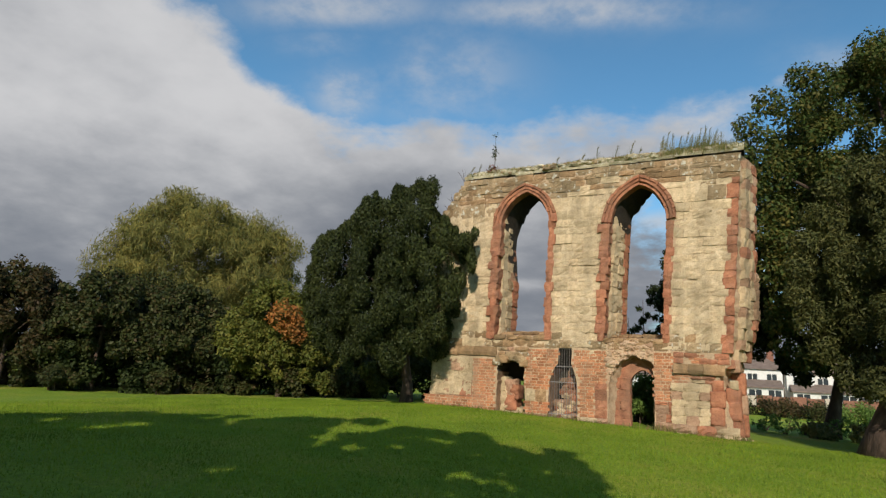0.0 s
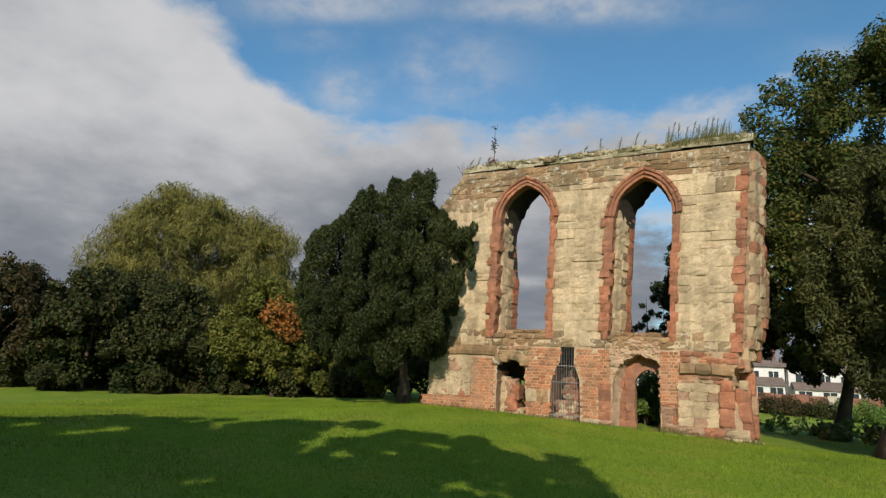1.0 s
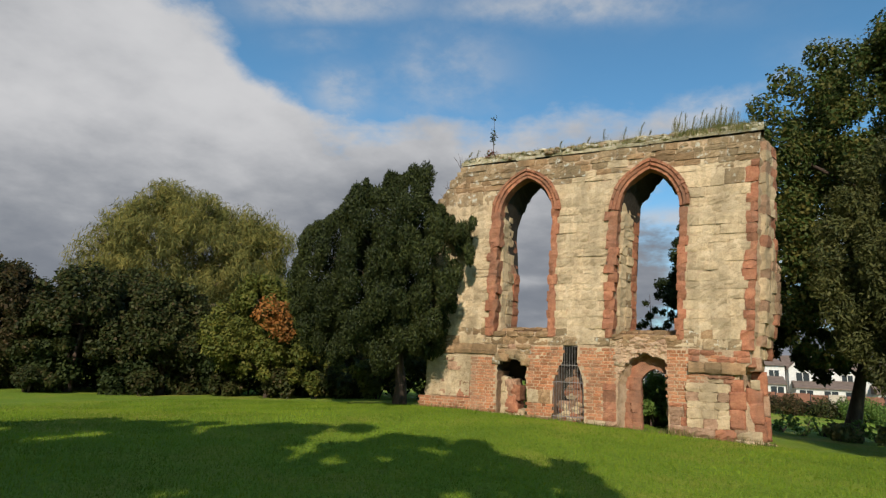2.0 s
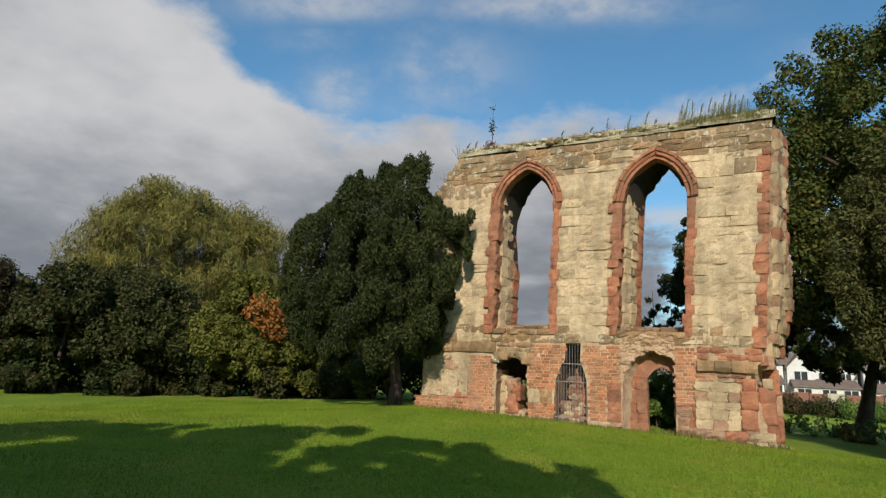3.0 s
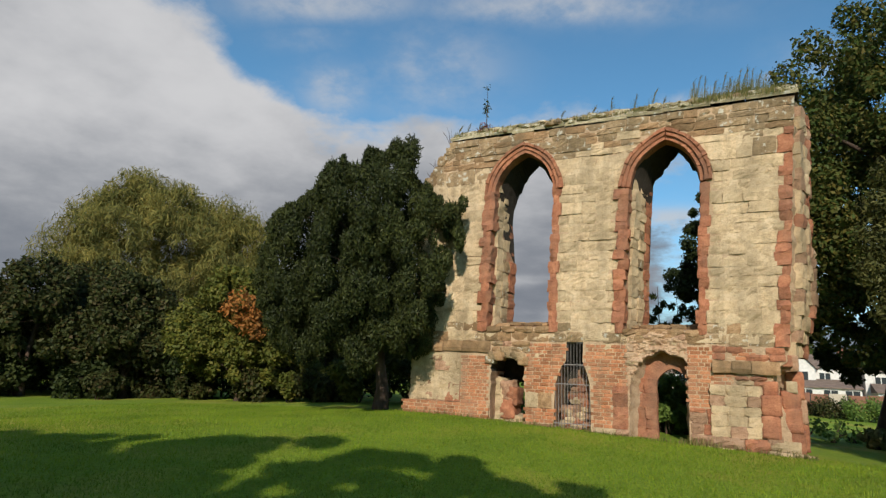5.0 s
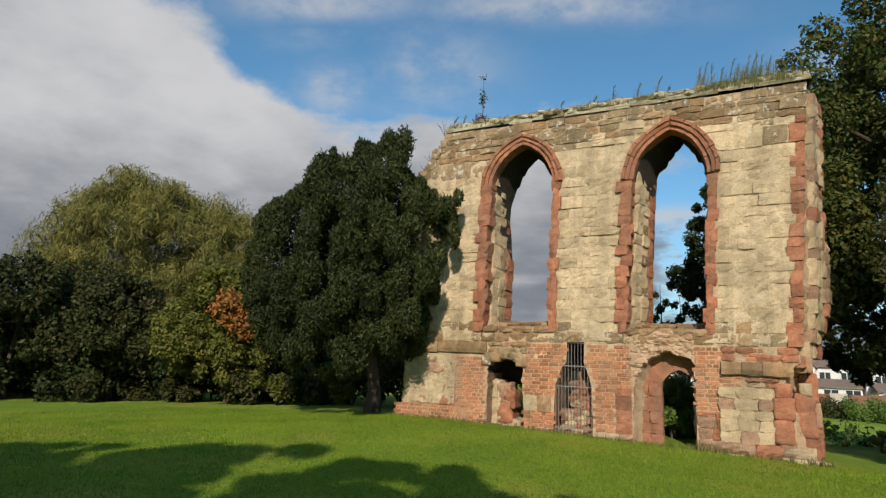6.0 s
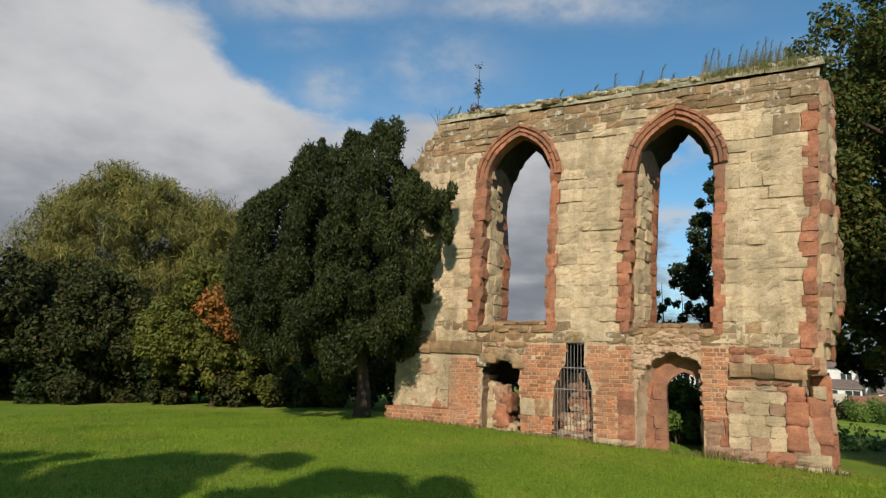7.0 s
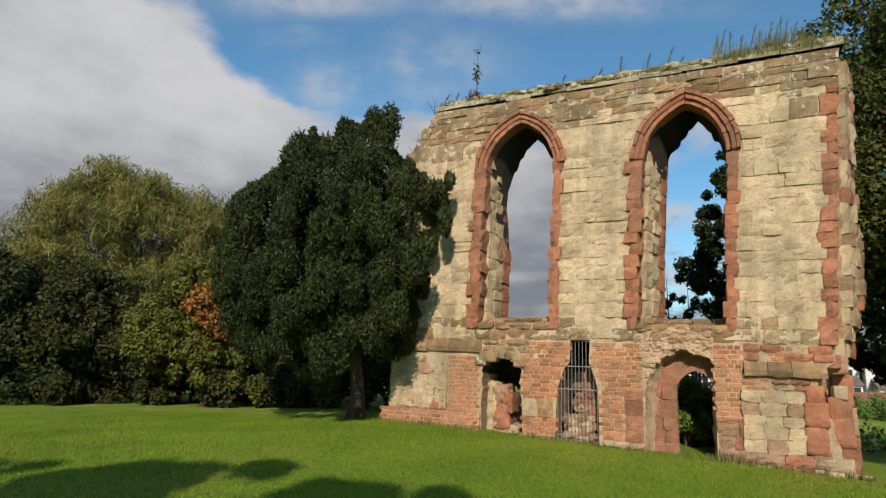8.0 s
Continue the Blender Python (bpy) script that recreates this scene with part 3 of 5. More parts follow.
def lump(name, cx, cy, cz, dx, dy, dz, mat, rnd=0.18, turn=0.0, parent=None):
    """A worn block: a box of 3 x 3 squares a side, its corners rounded off and its faces dented."""
    idx, v, f = {}, [], []
    c, s = math.cos(turn), math.sin(turn)

    def vert(a):
        if a not in idx:
            q = [k / 1.0 for k in a]
            m = sum(abs(k) >= 1 for k in q)
            pull = (1, 1, 1 - rnd * 0.30, 1 - rnd * 0.8)[m]
            p = [q[0] * dx / 2 * pull, q[1] * dy / 2 * pull, q[2] * dz / 2 * pull]
            p = [p[0] + RNG.uniform(-.07, .07) * dx, p[1] + RNG.uniform(-.06, .06) * dy, p[2] + RNG.uniform(-.07, .07) * dz]
            x, y, z = cx + p[0] * c - p[1] * s, cy + p[0] * s + p[1] * c, cz + p[2]
            idx[a] = len(v)
            v.append((warp(x, z), y, z))
        return idx[a]
    g = (-1.0, 0.0, 1.0)
    for ax in range(3):
        for sgn in (-1.0, 1.0):
            for i in range(2):
                for j in range(2):
                    q = []
                    for a, b in ((g[i], g[j]), (g[i + 1], g[j]), (g[i + 1], g[j + 1]), (g[i], g[j + 1])):
                        t = [a, b]
                        t.insert(ax, sgn)
                        q.append(vert(tuple(t)))
                    f.append(q if (sgn > 0) != (ax == 1) else q[::-1])
    return piece(name, v, f, mat, parent)


def wedge(name, pts, y0, y1, mat, rough=0.01):
    """A prism on the corners pts (x, z), its front edge worn."""
    n = len(pts)
    mx, mz = sum(p[0] for p in pts) / n, sum(p[1] for p in pts) / n
    v = []
    for y, k in ((y0, 0.90), (y0 + 0.022, 1.0), (y1, 1.0)):
        for x, z in pts:
            d = max(math.hypot(x - mx, z - mz), 0.01)
            x, z = x - (x - mx) / d * (1 - k) * 0.12, z - (z - mz) / d * (1 - k) * 0.12
            v.append((warp(x, z) + RNG.uniform(-rough, rough) * .6, y + RNG.uniform(-rough, rough), z + RNG.uniform(-rough, rough) * .6))
    f = [tuple(range(n))] if n < 5 else [(i, i + 1, n - 2 - i, n - 1 - i) for i in range(n // 2 - 1)]
    for r in (0, n):
        f += [(r + i, r + n + i, r + n + (i + 1) % n, r + (i + 1) % n) for i in range(n)]
    f.append(tuple(range(2 * n, 3 * n)))
    return piece(name, v, f, mat)


def boulder(name, cx, cy, cz, dx, dy, dz, mat, seed, rough=0.16, turn=0.0, n=7):
    """A weather-eaten block: a rounded box with a hollowed, uneven skin."""
    idx, v, f = {}, [], []
    c, s = math.cos(turn), math.sin(turn)

    def vert(a):
        if a not in idx:
            q = Vector(a)
            q = q.lerp(q.normalized() * 1.15, 0.22)
            p = (cx + q[0] * dx / 2, cy + q[1] * dy / 2, cz + q[2] * dz / 2)
            w = 0.6 * noise.noise((p[0] * 4 + seed, p[1] * 4, p[2] * 5)) + 0.4 * noise.noise((p[0] * 11, p[1] * 11 + seed, p[2] * 13))
            q = q * (1 + rough * w)
            x, y = q[0] * dx / 2, q[1] * dy / 2
            idx[a] = len(v)
            v.append((warp(cx + x * c - y * s, cz), cy + x * s + y * c, cz + q[2] * dz / 2))
        return idx[a]
    g = [round(-1 + 2 * i / n, 4) for i in range(n + 1)]
    for ax in range(3):
        for sgn in (-1.0, 1.0):
            for i in range(n):
                for j in range(n):
                    q = []
                    for a, b in ((g[i], g[j]), (g[i + 1], g[j]), (g[i + 1], g[j + 1]), (g[i], g[j + 1])):
                        t = [a, b]
                        t.insert(ax, sgn)
                        q.append(vert(tuple(t)))
                    f.append(q if (sgn > 0) != (ax == 1) else q[::-1])
    ob = piece(name, v, f, mat)
    ob.data.shade_smooth()
    return ob


def row(x0, x1, lo, hi):
    """Cuts x0..x1 into lengths between lo and hi."""
    xs = [x0]
    while x1 - xs[-1] > hi * 1.15:
        xs.append(xs[-1] + RNG.uniform(lo, hi))
    if x1 - xs[-1] < lo * 0.6 and len(xs) > 1:
        xs.pop()
    return xs + [x1]


def courses(z0, z1, lo, hi):
    return row(z0, z1, lo, hi)


ZS = courses(1.95, 6.62, 0.21, 0.33)[:-1] + courses(6.62, 7.50, 0.14, 0.20)


def jamb_width(k, a, z):
    wide = (0.30, 0.26)[k % 2] + 0.045 * math.sin(9 * z + a.cx)
    return wide


def lay_upper():
    for k, (z0, z1) in enumerate(zip(ZS, ZS[1:])):
        zm = (z0 + z1) / 2
        cuts = []
        for a in (WIN1, WIN2):
            if z1 <= a.foot + 0.02 or z0 >= a.apex + 0.27:
                continue
            if zm < a.spring:
                jl, jr = jamb_width(k, a, zm), jamb_width(k + 1, a, zm) * 0.72
                cuts.append((a.cx - a.half - jl, a.cx + a.half + jr, a.cx - a.half - jl, a.cx + a.half + jr))
                # red jamb blocks
                e = RNG.uniform(-0.05, 0.05)
                lump("jamb_stone", a.cx - a.half - jl / 2 + e / 2, 0.14, zm, jl + e, 0.38 + RNG.uniform(0, .06), z1 - z0 + 0.05, RED, 0.13, RNG.uniform(-.08, .08))
                e = RNG.uniform(-0.02, 0.04)
                lump("jamb_stone", a.cx + a.half + jr / 2 - e / 2, 0.14, zm, jr + e, 0.36, z1 - z0 + 0.045, RED, 0.13, RNG.uniform(-.08, .08))
            else:
                w0, w1 = a.width(z0, 0.25), a.width(z1, 0.25)
                cuts.append((a.cx - w0, a.cx + w0, a.cx - w1, a.cx + w1))
        stretches, xl = [], (left_edge(z0), left_edge(z1))
        for c in cuts:
            stretches.append((xl[0], c[0], xl[1], c[2]))
            xl = (c[1], c[3])
        q = (0.21, 0.27)[k % 2] + RNG.uniform(-.07, .08)
        top = zm > 6.75
        if top:
            q = 0.0
        xr = right_edge(zm) - q
        stretches.append((xl[0], xr, xl[1], xr))
        if q:
            lump("quoin", right_edge(zm) - q / 2, 0.20, zm, q, 0.46, z1 - z0 + 0.012, RED, 0.10)
        for a0, b0, a1, b1 in stretches:
            xs = row(a0, b0, 0.26, 0.54)
            n = len(xs) - 1
            for i in range(n):
                l1 = a1 if i == 0 else xs[i]
                r1 = b1 if i == n - 1 else xs[i + 1]
                if r1 - l1 < 0.05 and xs[i + 1] - xs[i] < 0.05:
                    continue
                r1 = max(r1, l1 + 0.02)
                m = PALE
                old = hump(6.35, 7.15, zm + 0.5 * noise.noise((xs[i] * 0.8, 3.0, zm)) + 0.45 * (xs[i] < -2.2))
                if RNG.random() < old or (z0 < 2.2 and RNG.random() < .55):
                    m = WEATHERED if RNG.random() < 0.72 else BROWN
                if zm < 2.30 and (-2.6 < xs[i] < -0.7 or 1.0 < xs[i] < 2.8):
                    m = BROWN if RNG.random() < .6 else WEATHERED
                if m is PALE and xs[i] > 3.9 and RNG.random() < 0.06:
                    m = RED
                slab("ashlar", xs[i], xs[i + 1], l1, r1, z0, z1, RNG.choice((-0.014, -0.006, -0.004, 0.002, -0.02, -0.034)), 0.06, m, RNG.choice((0.008, 0.012, 0.018)), RNG.choice((0.003, 0.007, 0.013)), RNG.choice((0.004, 0.007, 0.011)))


lay_upper()


def lay_arch(a, n, thick, y0, y1, mat, grow=0.0, name="voussoir", gap=0.0, jitter=0.0):
    def at(t, g, sgn):
        r = a.half + a.c + g
        top = math.acos(min(a.c / r, 1))
        return (a.cx + sgn * (r * math.cos(top * t) - a.c), a.spring + r * math.sin(top * t))
    for sgn in (-1, 1):
        for i in range(n):
            t0, t1 = i / n, (i + 1) / n - gap
            g1 = grow + thick + RNG.uniform(-jitter, jitter)
            m = 3
            pts = [at(t0 + (t1 - t0) * j / m, grow, sgn) for j in range(m + 1)] + [at(t1 - (t1 - t0) * j / m, g1, sgn) for j in range(m + 1)]
            wedge(name, pts if sgn < 0 else pts[::-1], y0 + RNG.uniform(-.012, .012), y1, mat)


for a in (WIN1, WIN2):
    lay_arch(a, 4, 0.10, 0.005, 0.36, RED, -0.02)
    lay_arch(a, 3, 0.10, -0.045, 0.30, RED, 0.075)
    lay_arch(a, 6, 0.085, -0.085, 0.08, RED, 0.165, "hood_stone", 0.004, 0.014)


def lay_reveal(a, line):
    """Stones of the splayed side that faces the free end: pale in the middle, red at the back."""
    z = a.foot + 0.05
    k = 0
    while z < a.spring + 0.22:
        h = RNG.uniform(0.20, 0.34)
        f, b = a.cx - a.width(z + h / 2), back_edge(line, z + h / 2)
        for y, dy, m in ((0.47, 0.36, PALE), (0.80, 0.38, PALE if k % 3 else WEATHERED), (1.14, 0.36, RED)):
            x = f + (b - f) * y / DEEP - 0.085
            lump("reveal_stone", x + RNG.uniform(-.03, .02), y + RNG.uniform(-.03, .03), z + h / 2, 0.20, dy, h + 0.02, m, 0.12, -math.atan((b - f) / DEEP))
        z += h
        k += 1


lay_reveal(WIN1, BACK1)
lay_reveal(WIN2, BACK2)
for a in (WIN1, WIN2):                       # sills
    xs = row(a.cx - a.half - 0.05, a.cx + a.half + 0.05, 0.28, 0.5)
    for x0, x1 in zip(xs, xs[1:]):
        lump("sill_stone", (x0 + x1) / 2, 0.16, a.foot - 0.05, x1 - x0, 0.44, 0.16, BROWN, 0.2)
        lump("sill_stone", (x0 + x1) / 2 + .05, 0.75, a.foot + 0.08, x1 - x0, 0.75, 0.14, BROWN, 0.2)
        lump("sill_stone", (x0 + x1) / 2, 1.16, a.foot + 0.10, x1 - x0 + 0.04, 0.36, 0.24, BROWN, 0.16)


def lay_ends():
    z = 1.75
    while z < 7.3:
        h = RNG.uniform(0.22, 0.34)
        zm = z + h / 2
        f, b = right_edge(zm), right_back(zm)
        for y in (0.52, 0.82, 1.10):
            x = f + (b - f) * (y / DEEP) - 0.06
            m = (RED if RNG.random() < .7 else RUBBLE) if y > 1 else (PALE if RNG.random() < .7 else RNG.choice((RUBBLE, RUBBLE, RED)))
            lump("rubble_stone", x + RNG.uniform(-.03, .04), y, zm, 0.28, RNG.uniform(.32, .40), h + 0.03, m, 0.13, RNG.uniform(-.15, .15) - 0.3)
        if z > 4.4:
            for y in (0.16, 0.52, 0.95):
                lump("rubble_stone", left_edge(zm) + RNG.uniform(-.03, .08) - 0.2 * (y > .4) * hump(3, 6, zm), y, zm, 0.3, 0.4, h, WEATHERED if RNG.random() < .7 else PALE, 0.22, RNG.uniform(-.2, .2))
        z += h
    for i, (x, y, zz, dx, dy, dz, m) in enumerate(((4.10, 0.07, 0.30, 0.36, 0.30, 0.46, RED), (4.12, 0.08, 0.74, 0.40, 0.30, 0.44, RED), (4.14, 0.10, 1.08, 0.30, 0.26, 0.30, RED), (4.16, 0.08, 0.0, 0.30, 0.30, 0.30, RUBBLE),
                                                   (4.50, 0.34, 0.02, 0.44, 0.62, 0.50, RED), (4.48, 0.34, 0.46, 0.42, 0.60, 0.50, RED), (4.50, 0.36, 0.84, 0.36, 0.56, 0.42, RED), (4.53, 0.22, 1.13, 0.20, 0.30, 0.24, PALE),
                                                   (4.52, 0.55, 1.62, 0.40, 0.70, 0.34, RUBBLE), (4.46, 0.2, 1.66, 0.24, 0.3, 0.24, RED), (4.36, 0.02, -0.26, 0.34, 0.34, 0.20, PALE), (4.60, 0.12, -0.28, 0.30, 0.34, 0.20, PALE),
                                                   (4.66, 0.95, 0.10, 0.36, 0.70, 0.60, RED), (4.66, 0.95, 0.62, 0.36, 0.70, 0.55, RUBBLE), (4.64, 0.95, 1.16, 0.34, 0.70, 0.60, RED), (4.80, 0.4, -0.34, 0.24, 0.3, 0.2, PALE))):
        boulder("broken_quoin", x, y, zz, dx, dy, dz, m, 3.7 * i, 0.20, 0.05 * math.sin(i * 2.2))


lay_ends()


def lay_coping():
    xs = row(-3.52, 4.62, 0.55, 1.05)
    prof = [(-0.035, 7.52), (-0.045, 7.585), (0.03, 7.65), (0.30, 7.84), (0.85, 8.02), (1.28, 7.86), (1.34, 7.48)]
    for x0, x1 in zip(xs, xs[1:]):
        lift = RNG.uniform(-0.02, 0.035)
        v = []
        for x in (x0 + .006, (x0 + x1) / 2, x1 - .006):
            for y, z in prof:
                zz = z + lift + RNG.uniform(-.05, .05) * (0.0 < y < 1.3)
                v.append((warp(x, zz) + RNG.uniform(-.01, .01), y + RNG.uniform(-.025, .025), zz))
        n = len(prof)
        f = [(s * n + i, s * n + i + 1, s * n + n + i + 1, s * n + n + i) for s in (0, 1) for i in range(n - 1)]
        f += [tuple(range(n)), tuple(range(3 * n - 1, 2 * n - 1, -1))]
        piece("coping_stone", v, f, COPING)
    for i in range(150):                       # loose broken stones on top
        x = RNG.uniform(-3.3, 4.5)
        y = RNG.uniform(-0.02, 0.9) ** 1.0
        z = float(np.interp(y, [p[0] for p in prof[1:6]], [p[1] for p in prof[1:6]]))
        lump("loose_stone", x, y, z + 0.0, RNG.uniform(.12, .34), RNG.uniform(.12, .3), RNG.uniform(.05, .13), COPING if i % 3 else WEATHERED, 0.3, RNG.uniform(-1, 1))


lay_coping()

# lower storey: ledge, patched stone and brick
def area(name, x0, x1, z0, z1, y, mats, lo, hi, clo, chi, rough=0.012, worn=0.010, skip=None):
    zs = courses(z0, z1, clo, chi)
    for za, zb in zip(zs, zs[1:]):
        xs = row(x0, x1, lo, hi)
        for xa, xb in zip(xs, xs[1:]):
            if skip and skip((xa + xb) / 2, (za + zb) / 2):
                continue
            slab(name, xa, xb, xa, xb, za, zb, y + RNG.uniform(-.012, .012), 0.07, RNG.choice(mats), rough, worn)


def ledge(x0, x1, z0, z1, out, mat, lo=0.4, hi=0.8):
    xs = row(x0, x1, lo, hi)
    for xa, xb in zip(xs, xs[1:]):
        prof = [(0.06, z0), (-out, z0 + 0.015), (-out - .01, z0 + 0.4 * (z1 - z0)), (-0.01, z1), (0.06, z1)]
        v = []
        for x in (xa + .005, (xa + xb) / 2, xb - .005):
            v += [(x, y + RNG.uniform(-.022, .022), z + RNG.uniform(-.022, .022)) for y, z in prof]
        n = len(prof)
        f = [(s * n + i, s * n + i + 1, s * n + n + i + 1, s * n + n + i) for s in (0, 1) for i in range(n - 1)]
        piece("ledge_stone", v, f + [tuple(range(n)), tuple(range(3 * n - 1, 2 * n - 1, -1))], mat)


ledge(-4.38, -2.10, 1.64, 1.93, 0.055, BROWN)
ledge(3.05, 4.34, 1.35, 1.62, 0.085, BROWN, 0.25, 0.5)
area("facing_stone", -4.38, -2.90, 0.38, 1.62, -0.01, (PALE, RUBBLE, PALE, RUBBLE, RED), 0.3, 0.55, 0.2, 0.3, 0.016, 0.004)
area("facing_stone", 3.05, 4.46, 1.64, 1.94, -0.015, (RED, RED, RED, BROWN), 0.25, 0.5, 0.14, 0.16, 0.01, 0.015, lambda x, z: 3.5 < x < 3.9)
for z0, z1 in zip(*(lambda c: (c, c[1:]))(courses(0.04, 1.10, 0.17, 0.25))):       # rough rock-faced blocks
    xs = row(2.98, 3.94, 0.26, 0.44)
    for x0, x1 in zip(xs, xs[1:]):
        lump("rock_faced_stone", (x0 + x1) / 2, 0.04 + RNG.uniform(-.03, .015), (z0 + z1) / 2, x1 - x0 + .02, 0.18, z1 - z0 + .015, RNG.choice((PALE, PALE, PALE, RUBBLE)), 0.16)
area("facing_stone", 3.50, 4.10, 1.10, 1.33, -0.03, (PALE, RED), 0.2, 0.34, 0.11, 0.13, 0.02, 0.03)
area("plinth_stone", 2.58, 4.62, -0.34, 0.06, -0.09, (PALE, PALE, RUBBLE, RED), 0.3, 0.6, 0.17, 0.2, 0.02, 0.03)
area("plinth_stone", -1.2, 1.3, -0.3, 0.02, -0.05, (RUBBLE, PALE, BROWN), 0.25, 0.5, 0.15, 0.17, 0.02, 0.03, lambda x, z: -0.45 < x < 0.42)
area("facing_stone", -2.10, -1.05, 1.66, 1.95, -0.03, (BROWN, WEATHERED, RUBBLE), 0.2, 0.42, 0.13, 0.18, 0.02, 0.03)
area("facing_stone", -1.13, -0.5, 0.36, 0.74, -0.02, (PALE, BROWN), 0.28, 0.34, 0.3, 0.4)
area("facing_stone", 0.92, 1.27, 0.02, 0.98, -0.022, (RED,), 0.16, 0.36, 0.2, 0.36)
area("facing_stone", 2.56, 3.02, 0.06, 0.62, -0.022, (RED, RED, RUBBLE), 0.2, 0.34, 0.16, 0.26)
for i in range(9):                           # broken stones round the head of the first doorway
    x, z = along(DOOR1_HOLE, 0.40 + 0.19 * i / 8)
    boulder("broken_stone", x + 0.16 * (x + 1.62), 0.10, z + 0.10 * (1 - abs(x + 1.62)), RNG.uniform(.22, .34), 0.30, RNG.uniform(.18, .26), RNG.choice((BROWN, BROWN, WEATHERED)), 5.1 * i, 0.22, 0.0, 5)
# rough masonry torn open round the second doorway
def torn_face():
    """The broken face over and beside the second doorway."""
    nx, nz = 46, 88
    idx, v, f = {}, [], []
    for i in range(nx + 1):
        for j in range(nz + 1):
            x, z = 1.275 + 1.285 * i / nx, -0.4 + 2.62 * j / nz
            if inside(DOOR2_HOLE, x, z):
                continue
            h = 0.6 * noise.noise((x * 2.6, 1.5, z * 4.0)) + 0.5 * noise.noise((x * 6, 4.4, z * 10)) + 0.3 * noise.noise((x * 15, 7.1, z * 19))
            h = abs(h) ** 0.8 * (1 if h > 0 else -1)
            rim = min(1.0, (x - 1.275) / 0.1, (2.56 - x) / 0.1)
            idx[i, j] = len(v)
            v.append((x + 0.01 * h, -0.012 - 0.13 * h * max(rim, 0.1), z + 0.012 * h))
    for i in range(nx):
        for j in range(nz):
            q = [(i, j), (i + 1, j), (i + 1, j + 1), (i, j + 1)]
            if all(k in idx for k in q):
                f.append([idx[k] for k in q])
    tagged(piece("torn_face", v, f, TORN), "rough pinkish broken masonry")


def torn_reveal():
    """The hollow that leads from the broken edge back to the set-back doorway."""
    n, m = 90, 12
    v, f = [], []
    for i in range(n + 1):
        x, z = along(DOOR2_HOLE, i / n)
        tx, tz = 2.16 - x, 0.55 - z
        d = math.hypot(tx, tz)
        west = 1.0 if x < 1.6 else 0.25
        for j in range(m + 1):
            t = j / m
            h = 0.6 * noise.noise((x * 4, t * 2.5, z * 3.2)) + 0.4 * noise.noise((x * 10, t * 6 + 3, z * 8))
            push = (0.26 * t ** 1.5 * west + 0.065 * h * (0.45 + 0.7 * t)) - 0.012
            v.append((x + tx / d * push, -0.03 + 0.36 * t + 0.05 * h * (1 - t), z + tz / d * push * 0.4))
    w = m + 1
    for i in range(n):
        for j in range(m):
            f.append((i * w + j, i * w + j + 1, (i + 1) * w + j + 1, (i + 1) * w + j))
    ob = piece("torn_reveal", v, f, TORN)
    ob.data.shade_smooth()


torn_face()
torn_reveal()
for i in range(34):
    x, z = RNG.uniform(1.34, 2.5), RNG.uniform(0.2, 2.15)
    if inside([(1.2, -1), (1.2, 1.1), (1.5, 1.6), (1.9, 1.86), (2.5, 1.75), (2.7, -1)], x, z):
        continue
    boulder("rubble_stone", x, 0.05, z, RNG.uniform(.14, .30), 0.15, RNG.uniform(.08, .17), RNG.choice((TORN, TORN, PALE, RUBBLE)), 2.3 * i, 0.5, 0.0, 6)


def inner_doorway():
    """The set-back red stone doorway inside the second opening."""
    inner = Arch(2.21, 0.35, -0.6, 0.98, 1.42)
    bm = bmesh.new()
    rings = []
    for y in (0.30, 0.62):
        edges, ring = [], []
        for pts in ([(1.2, -0.62), (1.2, 1.85), (2.6, 1.85), (2.6, -0.62)], inner.outline(0, 8, 6)):
            vs = [bm.verts.new((x + 0.012 * math.sin(9 * z + x), y, z)) for x, z in pts]
            edges += [bm.edges.new((vs[i], vs[(i + 1) % len(vs)])) for i in range(len(vs))]
            ring.append(vs)
        bmesh.ops.triangle_fill(bm, use_beauty=True, use_dissolve=False, edges=edges)
        rings.append(ring)
    for r0, r1 in zip(*rings):
        for i in range(len(r0)):
            bm.faces.new((r0[i], r0[(i + 1) % len(r0)], r1[(i + 1) % len(r1)], r1[i]))
    part("inner_doorway", bm, RED, RUIN, "set-back red sandstone doorway")
    z = -0.25
    while z < 0.95:
        h = RNG.uniform(0.2, 0.36)
        xs = row(1.28, 1.87, 0.24, 0.36)
        for xa, xb in zip(xs, xs[1:]):
            lump("jamb_stone", (xa + xb) / 2, 0.31, z + h / 2, xb - xa, 0.12, h, RED, 0.1)
        z += h


inner_doorway()
for i in range(90):                          # rubble heaped behind the iron bars
    z = RNG.uniform(-0.15, 1.35)
    x = RNG.uniform(-0.36 + 0.38 * max(z, 0) / 1.3, 0.38)
    lump("rubble_stone", x, 0.34 + 0.22 * max(z, 0) + RNG.uniform(-.05, .05), z, RNG.uniform(.16, .28), 0.3, RNG.uniform(.12, .22), RNG.choice((RUBBLE, PALE, RUBBLE, RED)), 0.3, RNG.uniform(-.4, .4))
# backing blocks whose near-black colour stands in for the shade inside both openings
lump("rubble_fill", 0.0, 1.16, 0.75, 1.1, 0.3, 2.8, SHADE_STONE, 0.05)
lump("rubble_fill", -1.64, 1.14, 1.36, 1.1, 0.3, 0.9, SHADE_STONE, 0.05)
